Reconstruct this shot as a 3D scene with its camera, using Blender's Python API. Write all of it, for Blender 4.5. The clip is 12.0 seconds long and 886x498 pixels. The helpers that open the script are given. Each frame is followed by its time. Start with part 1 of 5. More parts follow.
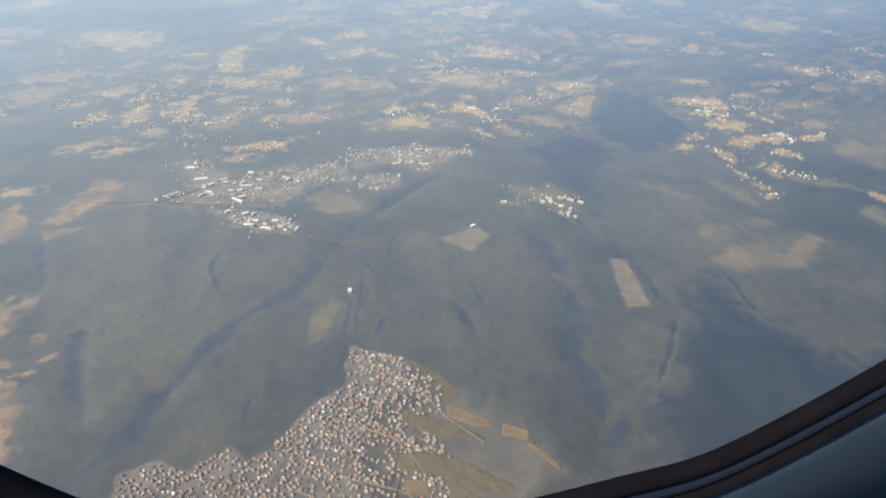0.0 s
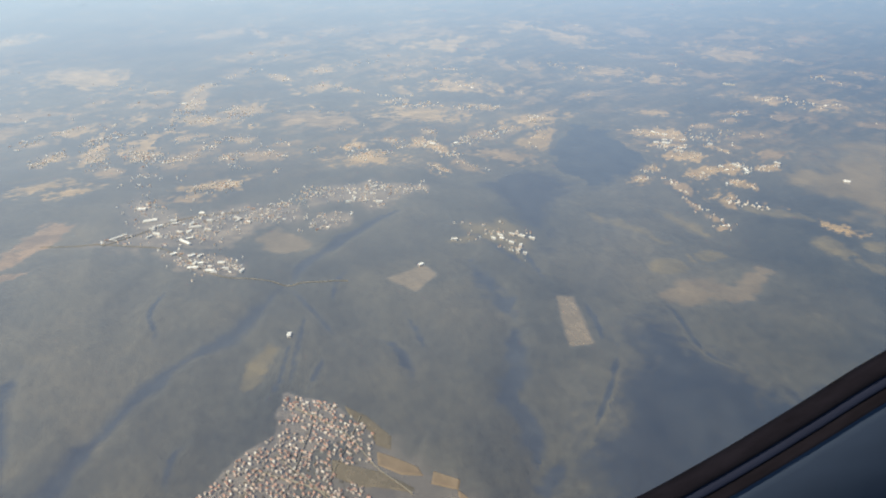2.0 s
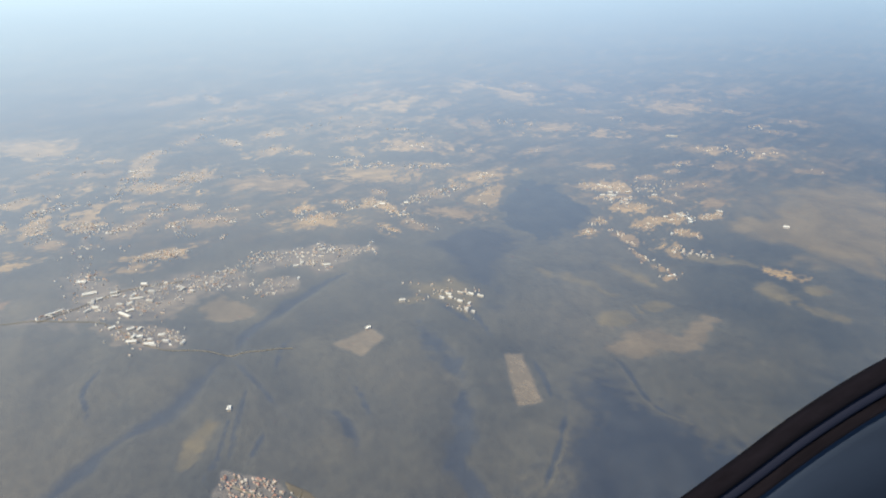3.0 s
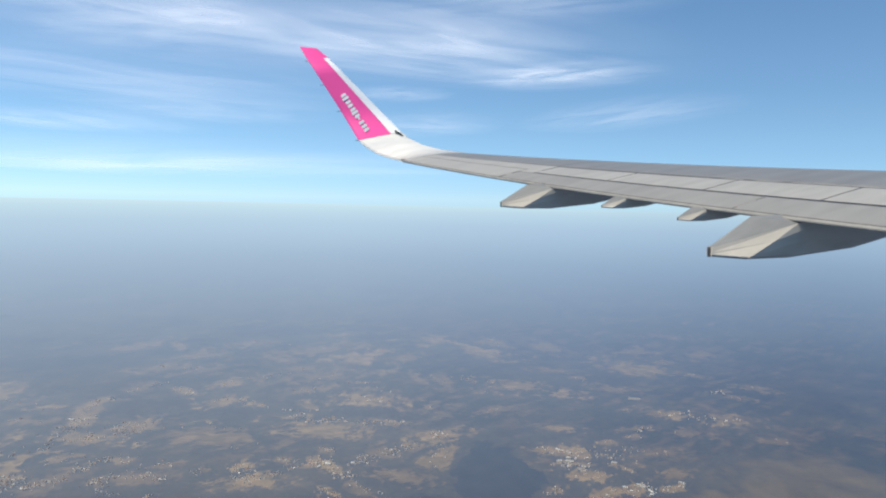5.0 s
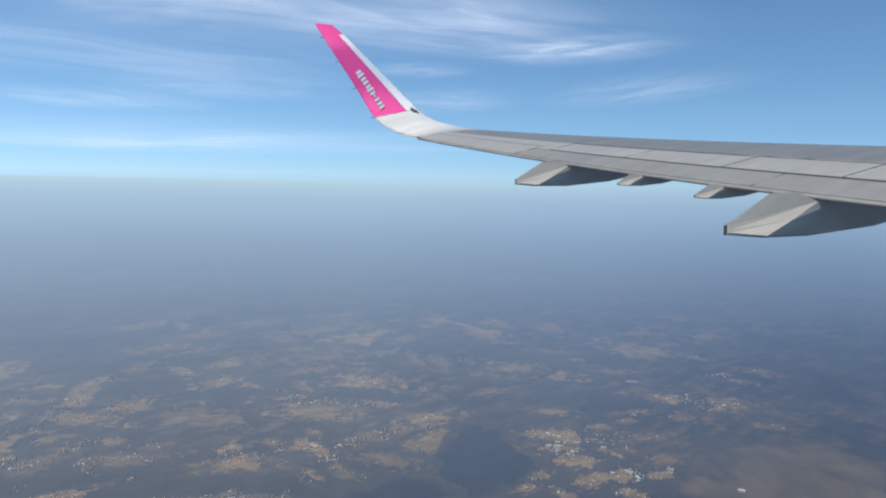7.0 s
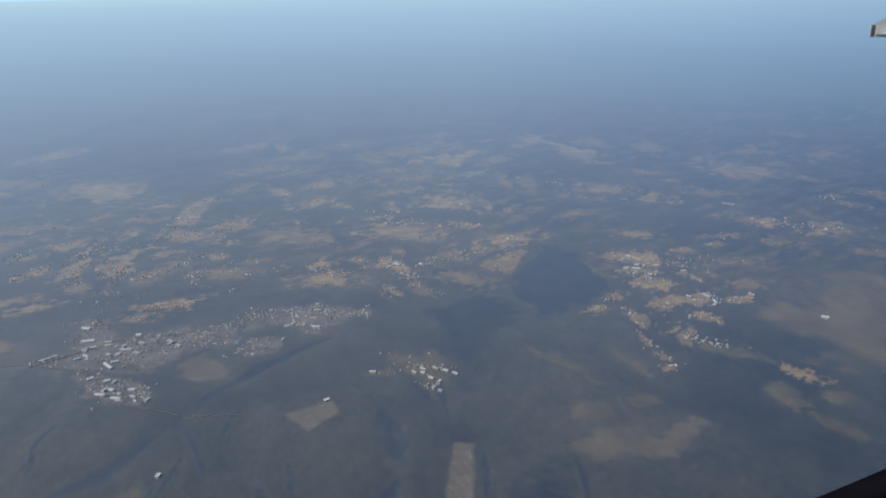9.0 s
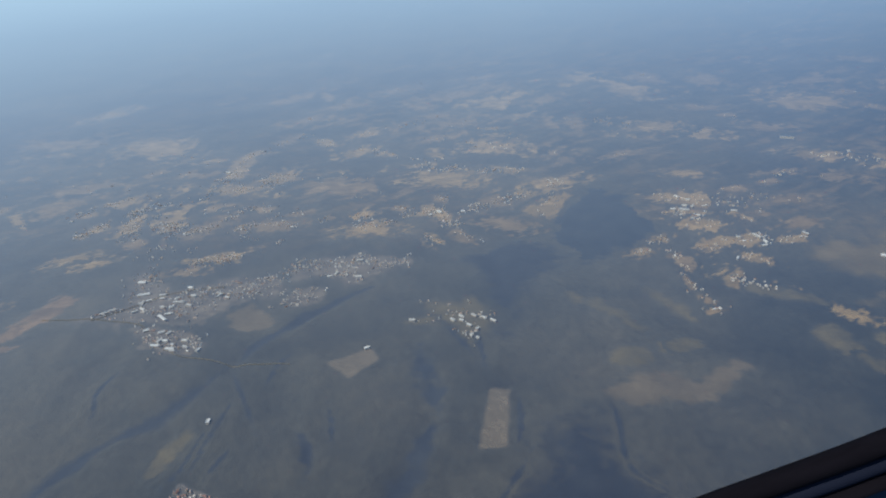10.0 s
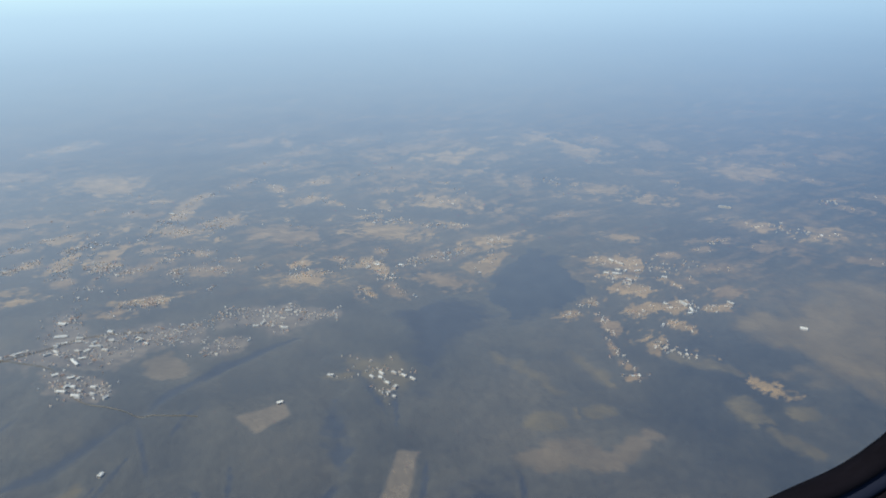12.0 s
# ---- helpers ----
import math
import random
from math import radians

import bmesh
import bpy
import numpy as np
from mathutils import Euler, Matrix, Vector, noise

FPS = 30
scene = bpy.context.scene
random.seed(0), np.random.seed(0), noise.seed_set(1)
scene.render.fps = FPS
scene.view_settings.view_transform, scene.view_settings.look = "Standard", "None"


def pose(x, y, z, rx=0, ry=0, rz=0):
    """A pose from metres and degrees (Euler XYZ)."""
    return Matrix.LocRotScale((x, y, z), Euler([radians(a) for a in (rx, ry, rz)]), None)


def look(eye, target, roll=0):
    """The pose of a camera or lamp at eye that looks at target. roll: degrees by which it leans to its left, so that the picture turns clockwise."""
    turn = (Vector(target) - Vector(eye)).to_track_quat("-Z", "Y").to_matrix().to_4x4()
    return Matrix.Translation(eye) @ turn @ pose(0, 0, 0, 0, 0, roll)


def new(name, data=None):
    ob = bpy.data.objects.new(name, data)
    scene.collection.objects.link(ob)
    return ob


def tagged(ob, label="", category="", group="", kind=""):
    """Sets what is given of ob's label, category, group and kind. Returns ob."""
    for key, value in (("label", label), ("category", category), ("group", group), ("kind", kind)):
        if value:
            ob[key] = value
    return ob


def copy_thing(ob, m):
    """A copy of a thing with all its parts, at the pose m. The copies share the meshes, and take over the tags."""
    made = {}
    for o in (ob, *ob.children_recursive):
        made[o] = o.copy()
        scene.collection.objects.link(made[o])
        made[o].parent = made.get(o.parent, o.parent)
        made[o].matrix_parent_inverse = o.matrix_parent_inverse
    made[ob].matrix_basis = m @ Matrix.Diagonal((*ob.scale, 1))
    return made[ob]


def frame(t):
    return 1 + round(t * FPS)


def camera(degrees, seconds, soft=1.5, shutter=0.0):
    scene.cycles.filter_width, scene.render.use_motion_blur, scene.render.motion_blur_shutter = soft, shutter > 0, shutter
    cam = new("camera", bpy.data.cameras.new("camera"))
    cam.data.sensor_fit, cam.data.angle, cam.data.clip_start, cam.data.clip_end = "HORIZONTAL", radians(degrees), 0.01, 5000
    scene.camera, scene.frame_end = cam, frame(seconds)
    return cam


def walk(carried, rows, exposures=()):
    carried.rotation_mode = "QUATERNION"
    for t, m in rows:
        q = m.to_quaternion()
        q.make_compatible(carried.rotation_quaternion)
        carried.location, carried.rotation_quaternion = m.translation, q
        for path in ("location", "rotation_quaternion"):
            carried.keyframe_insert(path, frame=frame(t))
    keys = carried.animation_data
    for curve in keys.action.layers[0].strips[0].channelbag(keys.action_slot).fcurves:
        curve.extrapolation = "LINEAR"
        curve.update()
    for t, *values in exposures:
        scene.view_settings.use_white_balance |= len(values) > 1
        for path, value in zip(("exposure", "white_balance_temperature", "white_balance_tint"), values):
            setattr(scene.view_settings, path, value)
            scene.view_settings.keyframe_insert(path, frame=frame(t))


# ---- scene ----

cam = camera(65.9, 12.0, soft=2.1)
PATH = [
    (0, (-0.1226, 0.1832, 1.6039), (-0.0153, 1.8845, 0.5579), 0.65),
    (0.5, (-0.0724, 0.1917, 1.6142), (-0.1198, 1.8515, 0.4994), -0.88),
    (1, (-0.0218, 0.2003, 1.6243), (0.0915, 1.9060, 0.5862), 1.47),
    (1.5, (0.0291, 0.2090, 1.6342), (0.1534, 1.9480, 0.6543), 0.97),
    (2, (0.0803, 0.2177, 1.6440), (0.2146, 1.9560, 0.6640), 0.07),
    (2.5, (0.1318, 0.2266, 1.6536), (0.3292, 1.9810, 0.7139), 0.65),
    (3, (0.1836, 0.2356, 1.6631), (0.4197, 2.0353, 0.8233), -0.81),
    (3.5, (0.2357, 0.2446, 1.6724), (0.4823, 2.0975, 0.9611), 0.86),
    (3.6, (0.2462, 0.2464, 1.6742), (0.5166, 2.1211, 1.0320), 2.12),
    (3.7, (0.2566, 0.2483, 1.6761), (0.5903, 2.1244, 1.0688), 1.34),
    (5.3, (0.4258, 0.2779, 1.7045), (0.7280, 2.2521, 1.5980), 1.50),
    (5.5, (0.4472, 0.2817, 1.7079), (0.7795, 2.2510, 1.6011), 1.18),
    (6, (0.5009, 0.2912, 1.7164), (0.8136, 2.2629, 1.5967), 1.12),
    (6.5, (0.5548, 0.3007, 1.7247), (0.8009, 2.2761, 1.5309), 0.81),
    (6.7, (0.5765, 0.3046, 1.7280), (0.8220, 2.2800, 1.5342), 1.36),
    (8.3, (0.7516, 0.3360, 1.7533), (1.0082, 2.2389, 1.1940), 0.45),
    (8.5, (0.7737, 0.3399, 1.7563), (1.0385, 2.2172, 1.1193), 1.21),
    (9, (0.8292, 0.3500, 1.7638), (0.7526, 2.2113, 1.0362), -1.41),
    (9.5, (0.8850, 0.3601, 1.7712), (0.6292, 2.1893, 1.0041), -5.95),
    (10, (0.9412, 0.3703, 1.7783), (0.6888, 2.1534, 0.9085), -5.28),
    (10.5, (0.9976, 0.3806, 1.7853), (0.7988, 2.1785, 0.9322), -3.80),
    (11, (1.0543, 0.3909, 1.7922), (0.8720, 2.1924, 0.9429), -2.93),
    (11.5, (1.1113, 0.4014, 1.7988), (0.9244, 2.1979, 0.9400), -2.90),
    (12, (1.1687, 0.4119, 1.8054), (1.0007, 2.2595, 1.0581), -1.51),
]
EXPOSURES = [(0.0, 0.98, 7500, 2), (2.5, 0.98, 7750, 3.5), (3.5, 0.76, 7600, 5), (4.4, 0.34, 7150, 6), (5.3, 0.16, 6850, 7), (6.7, 0.0, 6550, 7), (8.3, -0.29, 6180, 6), (9.0, -0.07, 6250, 5),
             (10.0, 0.14, 6300, 2.5), (11.0, 0.38, 6540, 0.5), (12.0, 0.40, 6620, 1)]
walk(cam, [(t, look(eye, target, roll)) for t, eye, target, roll in PATH], EXPOSURES)

# ---- light: a hazy clear day, sun behind the left wing ----
SUN_DIR = Vector((-0.467, -0.391, 0.79)).normalized()
world = bpy.data.worlds.new("sky")
scene.world = world
world.use_nodes = True
wt = world.node_tree
sky = wt.nodes.new("ShaderNodeTexSky")
sky.sky_type, sky.sun_disc = "NISHITA", False
sky.sun_elevation = math.asin(SUN_DIR.z)
sky.sun_rotation = math.atan2(-SUN_DIR.x, SUN_DIR.y)
sky.altitude, sky.air_density, sky.dust_density, sky.ozone_density = 7000, 1.0, 0.0, 3.0
cool = wt.nodes.new("ShaderNodeMix")
cool.data_type, cool.blend_type = "RGBA", "MULTIPLY"
cool.inputs[0].default_value = 1.0
cool.inputs[7].default_value = (0.96, 0.985, 1.0, 1)
wt.links.new(sky.outputs[0], cool.inputs[6])
veil = wt.nodes.new("ShaderNodeMix")  # set tones blended into the sky by elevation, a painted haze
veil.data_type = "RGBA"
veil.inputs[0].default_value = 0.50
at, split, tones, lit = wt.nodes.new("ShaderNodeTexCoord"), wt.nodes.new("ShaderNodeSeparateXYZ"), wt.nodes.new("ShaderNodeValToRGB"), wt.nodes.new("ShaderNodeVectorMath")
wt.links.new(at.outputs["Generated"], split.inputs[0])
wt.links.new(split.outputs["Z"], tones.inputs[0])
while len(tones.color_ramp.elements) < 6:
    tones.color_ramp.elements.new(0.5)
for stop, (level, tone) in zip(tones.color_ramp.elements, ((0.0, (0.24, 0.485, 0.80)), (0.035, (0.34, 0.68, 0.98)), (0.085, (0.33, 0.675, 1.0)), (0.15, (0.27, 0.585, 0.98)), (0.26, (0.20, 0.47, 0.90)), (1.0, (0.15, 0.35, 0.72)))):
    stop.position, stop.color = level, (*tone, 1)
side = wt.nodes.new("ShaderNodeMapRange")  # brightness painted across these tones: higher to the left, lower to the right
side.inputs[1].default_value, side.inputs[2].default_value, side.inputs[3].default_value, side.inputs[4].default_value = -0.4, 0.75, 6.2, 4.9
wt.links.new(split.outputs["X"], side.inputs[0])
lit.operation = "SCALE"
wt.links.new(tones.outputs[0], lit.inputs[0])
wt.links.new(side.outputs[0], lit.inputs["Scale"])
wt.links.new(lit.outputs[0], veil.inputs[7])
wt.links.new(cool.outputs[2], veil.inputs[6])
wt.links.new(veil.outputs[2], wt.nodes["Background"].inputs[0])
wt.nodes["Background"].inputs[1].default_value = 0.142
sun_data = bpy.data.lights.new("sun", "SUN")
sun_data.energy, sun_data.angle, sun_data.color = 3.8, radians(1.5), (1.0, 0.94, 0.85)
sun = new("sun", sun_data)
sun.rotation_euler = SUN_DIR.to_track_quat("Z", "Y").to_euler()


# ---- materials ----
def nodes_of(name):
    m = bpy.data.materials.new(name)
    m.use_nodes = True
    return m, m.node_tree, m.node_tree.nodes["Principled BSDF"]


def ramp(tree, factor, stops):
    r = tree.nodes.new("ShaderNodeValToRGB")
    while len(r.color_ramp.elements) < len(stops):
        r.color_ramp.elements.new(0.5)
    for e, (p, c) in zip(r.color_ramp.elements, stops):
        e.position, e.color = p, (*c, 1)
    tree.links.new(factor, r.inputs[0])
    return r.outputs[0]


def noise_of(tree, scale, detail=4.0, stretch=(1, 1, 1), turn=0.0, rough=0.55):
    tc = tree.nodes.new("ShaderNodeTexCoord")
    mp = tree.nodes.new("ShaderNodeMapping")
    mp.vector_type = "TEXTURE"
    mp.inputs["Scale"].default_value = [1 / k for k in stretch]
    mp.inputs["Rotation"].default_value = (0, 0, radians(turn))
    n = tree.nodes.new("ShaderNodeTexNoise")
    n.inputs["Scale"].default_value, n.inputs["Detail"].default_value = scale, detail
    n.inputs["Roughness"].default_value = rough
    tree.links.new(tc.outputs["Object"], mp.inputs[0])
    tree.links.new(mp.outputs[0], n.inputs["Vector"])
    return n.outputs["Fac"]


def blend(tree, a, b, factor, mode="MIX"):
    m = tree.nodes.new("ShaderNodeMix")
    m.data_type, m.blend_type = "RGBA", mode
    if isinstance(factor, float):
        m.inputs[0].default_value = factor
    else:
        tree.links.new(factor, m.inputs[0])
    tree.links.new(a, m.inputs[6])
    tree.links.new(b, m.inputs[7])
    return m.outputs[2]


def bumped(tree, bsdf, height, strength, distance):
    b = tree.nodes.new("ShaderNodeBump")
    b.inputs["Strength"].default_value, b.inputs["Distance"].default_value = strength, distance
    tree.links.new(height, b.inputs["Height"])
    tree.links.new(b.outputs[0], bsdf.inputs["Normal"])


def woods_colour(tree):
    """Bare grey-brown winter woods in soft stands, with a fine grain of crowns, and thin dry meadows in long ribs far out."""
    woods = ramp(tree, noise_of(tree, 1.1, 6), [(0.34, (0.049, 0.052, 0.046)), (0.52, (0.077, 0.074, 0.059)), (0.70, (0.113, 0.099, 0.071))])
    grain = ramp(tree, noise_of(tree, 120, 6, (1.3, 0.8, 1), 10, 0.72), [(0.28, (0.76, 0.76, 0.76)), (0.72, (1.22, 1.22, 1.22))])
    stands = ramp(tree, noise_of(tree, 3.6, 9, (0.9, 1.2, 1), 28, 0.60), [(0.38, (0.80, 0.84, 0.90)), (0.60, (1.08, 1.06, 1.02))])
    tufts = ramp(tree, noise_of(tree, 26, 7, (1.4, 0.8, 1), 12, 0.66), [(0.34, (0.78, 0.81, 0.84)), (0.66, (1.17, 1.15, 1.12))])
    out = blend(tree, blend(tree, woods, grain, 1.0, "MULTIPLY"), stands, 0.8, "MULTIPLY")
    out = blend(tree, out, tufts, 0.9, "MULTIPLY")
    ribs = ramp(tree, noise_of(tree, 4.4, 9, (0.55, 1.8, 1), 36, 0.62), [(0.47, (0, 0, 0)), (0.60, (1, 1, 1))])
    spurs = ramp(tree, noise_of(tree, 7.5, 8, (0.7, 1.5, 1), -35, 0.62), [(0.42, (0.12, 0.12, 0.12)), (0.53, (1, 1, 1))])
    groups = ramp(tree, noise_of(tree, 0.8, 3, (0.8, 1.2, 1)), [(0.40, (0.25, 0.25, 0.25)), (0.56, (1, 1, 1))])
    ribs = blend(tree, blend(tree, ribs, spurs, 1.0, "MULTIPLY"), groups, 1.0, "MULTIPLY")
    tan = ramp(tree, noise_of(tree, 5, 5), [(0.3, (0.175, 0.120, 0.064)), (0.7, (0.270, 0.182, 0.096))])
    sep = tree.nodes.new("ShaderNodeSeparateXYZ")
    tc = tree.nodes.new("ShaderNodeTexCoord")
    tree.links.new(tc.outputs["Object"], sep.inputs[0])
    far = tree.nodes.new("ShaderNodeMapRange")
    far.interpolation_type = "LINEAR"
    far.inputs[1].default_value, far.inputs[2].default_value = 0.0, 20.0
    tree.links.new(sep.outputs["Y"], far.inputs[0])
    amount = tree.nodes.new("ShaderNodeMath")
    amount.operation = "MULTIPLY"
    tree.links.new(ribs, amount.inputs[0])
    tree.links.new(ramp(tree, far.outputs[0], [(0.195, (0, 0, 0)), (0.225, (0.62, 0.62, 0.62)), (0.40, (0.62, 0.62, 0.62)), (0.48, (0.95, 0.95, 0.95)), (1.0, (0.9, 0.9, 0.9))]), amount.inputs[1])
    return blend(tree, out, tan, amount.outputs[0])


def earth(name, dark, light, grain=60.0, patch=6.0, rough=0.95, relief=0.004, lines=0.0, turn=0.0, margin=0.0, feather=0.3, edge=0.3, parcels=0.0, streak=(1, 1, 1)):
    """Land cover: two colours in large stains, with a fine grain and, for ploughed fields, faint furrow lines."""
    m, tree, bsdf = nodes_of(name)
    big = ramp(tree, noise_of(tree, patch, 5), [(0.32, dark), (0.70, light)])
    fine_fac = noise_of(tree, grain, 5)
    fine = ramp(tree, fine_fac, [(0.25, (0.82, 0.82, 0.82)), (0.75, (1.12, 1.12, 1.12))])
    out = blend(tree, big, fine, 0.8, "MULTIPLY")
    if parcels:
        cells = tree.nodes.new("ShaderNodeTexVoronoi")
        cells.inputs["Scale"].default_value, cells.inputs["Randomness"].default_value = parcels, 0.85
        tc, mp = tree.nodes.new("ShaderNodeTexCoord"), tree.nodes.new("ShaderNodeMapping")
        mp.inputs["Scale"].default_value, mp.inputs["Rotation"].default_value = (0.55, 1.5, 1), (0, 0, radians(24))
        tree.links.new(tc.outputs["Object"], mp.inputs[0])
        tree.links.new(mp.outputs[0], cells.inputs["Vector"])
        shade = ramp(tree, cells.outputs["Color"], [(0.20, (0.68, 0.70, 0.72)), (0.40, (0.92, 0.91, 0.89)), (0.85, (1.16, 1.13, 1.08))])
        out = blend(tree, out, shade, 0.85, "MULTIPLY")
    if lines:
        furrow = ramp(tree, noise_of(tree, lines, 2, (1, 0.06, 1), turn), [(0.35, (0.8, 0.8, 0.8)), (0.65, (1.1, 1.1, 1.1))])
        out = blend(tree, out, furrow, 0.4, "MULTIPLY")
    if margin:
        cover = tree.nodes.new("ShaderNodeAttribute")
        cover.attribute_name = "cover"
        ragged = tree.nodes.new("ShaderNodeMath")
        ragged.operation = "MULTIPLY_ADD"
        tree.links.new(noise_of(tree, margin, 5, streak, 34), ragged.inputs[0])
        ragged.inputs[1].default_value = edge
        half = tree.nodes.new("ShaderNodeMath")
        half.operation = "MULTIPLY"
        half.inputs[1].default_value = 0.5
        tree.links.new(cover.outputs["Fac"], half.inputs[0])
        tree.links.new(half.outputs[0], ragged.inputs[2])
        grown = ramp(tree, ragged.outputs[0], [(edge * 0.72, (0, 0, 0)), (edge * 0.72 + feather / 2, (1, 1, 1))])
        out = blend(tree, woods_colour(tree), out, grown)
    tree.links.new(out, bsdf.inputs["Base Color"])
    bsdf.inputs["Roughness"].default_value = rough
    bsdf.inputs["Specular IOR Level"].default_value = 0.15
    bumped(tree, bsdf, fine_fac, 0.35, relief)
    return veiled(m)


def ground_material():
    """The wooded land between all other covers."""
    m, tree, bsdf = nodes_of("winter_woods")
    tree.links.new(woods_colour(tree), bsdf.inputs["Base Color"])
    bsdf.inputs["Roughness"].default_value = 0.95
    bsdf.inputs["Specular IOR Level"].default_value = 0.1
    bumped(tree, bsdf, noise_of(tree, 110, 6, rough=0.7), 0.7, 0.005)
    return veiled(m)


def varied(name, stops, rough=0.8, island=False, scale=150.0):
    """Paint, plaster or tile that differs from piece to piece, with a fine stain over it."""
    m, tree, bsdf = nodes_of(name)
    if island:
        pick = tree.nodes.new("ShaderNodeNewGeometry").outputs["Random Per Island"]
    else:
        pick = tree.nodes.new("ShaderNodeObjectInfo").outputs["Random"]
    col = ramp(tree, pick, stops)
    stain = ramp(tree, noise_of(tree, scale, 4), [(0.3, (0.75, 0.75, 0.75)), (0.7, (1.08, 1.08, 1.08))])
    tree.links.new(blend(tree, col, stain, 0.8, "MULTIPLY"), bsdf.inputs["Base Color"])
    bsdf.inputs["Roughness"].default_value = rough
    bsdf.inputs["Specular IOR Level"].default_value = 0.25
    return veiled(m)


def paint(name, colour, rough=0.4, wear=0.12, scale=2.0, metal=0.0, shine=0.5):
    """Aircraft paint: nearly plain, with faint streaks of grime along the airflow."""
    m, tree, bsdf = nodes_of(name)
    streak = noise_of(tree, scale, 6, (0.35, 2.2, 1))
    lo = tuple(c * (1 - wear) for c in colour)
    hi = tuple(min(1.0, c * (1 + wear * 0.4)) for c in colour)
    tree.links.new(ramp(tree, streak, [(0.3, lo), (0.65, hi)]), bsdf.inputs["Base Color"])
    bsdf.inputs["Roughness"].default_value, bsdf.inputs["Metallic"].default_value = rough, metal
    bsdf.inputs["Specular IOR Level"].default_value = shine
    bumped(tree, bsdf, streak, 0.08, 0.01)
    return m


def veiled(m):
    """Paints haze on land and houses: the farther from the flight path, the more the glowing backdrop shows through."""
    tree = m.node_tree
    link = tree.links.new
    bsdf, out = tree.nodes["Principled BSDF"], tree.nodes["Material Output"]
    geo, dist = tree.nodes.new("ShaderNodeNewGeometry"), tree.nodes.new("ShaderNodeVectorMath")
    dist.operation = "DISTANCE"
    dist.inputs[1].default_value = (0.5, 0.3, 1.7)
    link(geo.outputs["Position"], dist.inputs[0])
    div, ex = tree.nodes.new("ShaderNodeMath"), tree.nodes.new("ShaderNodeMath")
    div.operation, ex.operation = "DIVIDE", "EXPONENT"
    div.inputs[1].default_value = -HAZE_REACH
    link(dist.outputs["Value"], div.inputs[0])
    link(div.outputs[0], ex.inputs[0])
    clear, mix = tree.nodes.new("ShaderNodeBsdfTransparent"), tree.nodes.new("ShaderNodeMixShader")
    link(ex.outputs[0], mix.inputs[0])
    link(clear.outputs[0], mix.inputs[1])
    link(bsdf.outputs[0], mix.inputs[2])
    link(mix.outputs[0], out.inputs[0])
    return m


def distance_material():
    """Haze painted as a glowing shell under the horizon: pale along its rim, deeper blue below."""
    m = bpy.data.materials.new("glowing_haze")
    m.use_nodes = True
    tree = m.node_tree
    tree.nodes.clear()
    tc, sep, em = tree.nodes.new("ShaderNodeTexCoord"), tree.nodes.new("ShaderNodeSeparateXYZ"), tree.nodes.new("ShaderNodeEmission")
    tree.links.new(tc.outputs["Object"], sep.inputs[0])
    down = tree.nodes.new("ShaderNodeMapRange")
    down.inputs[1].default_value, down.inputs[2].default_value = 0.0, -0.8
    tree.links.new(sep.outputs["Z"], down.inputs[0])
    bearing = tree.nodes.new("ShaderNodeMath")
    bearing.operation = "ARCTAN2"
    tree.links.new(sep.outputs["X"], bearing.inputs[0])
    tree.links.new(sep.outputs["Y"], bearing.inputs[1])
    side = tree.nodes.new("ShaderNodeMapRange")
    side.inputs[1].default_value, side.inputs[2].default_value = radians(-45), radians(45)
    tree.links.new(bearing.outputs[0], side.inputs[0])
    # Left-right brightness painted into the haze: paler left, darker right.
    bearing_tint = ramp(tree, side.outputs[0], [(0.10, (1.17, 1.11, 1.03)), (0.50, (1.10, 1.08, 1.04)), (0.72, (0.82, 0.87, 0.93)), (0.92, (0.46, 0.55, 0.66))])
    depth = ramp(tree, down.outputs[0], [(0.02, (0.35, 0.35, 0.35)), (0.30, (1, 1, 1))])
    tree.links.new(blend(tree, ramp(tree, down.outputs[0], DISTANCE_TONES), bearing_tint, depth, "MULTIPLY"), em.inputs[0])
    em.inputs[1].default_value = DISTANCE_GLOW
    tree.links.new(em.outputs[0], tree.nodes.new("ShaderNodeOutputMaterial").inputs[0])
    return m


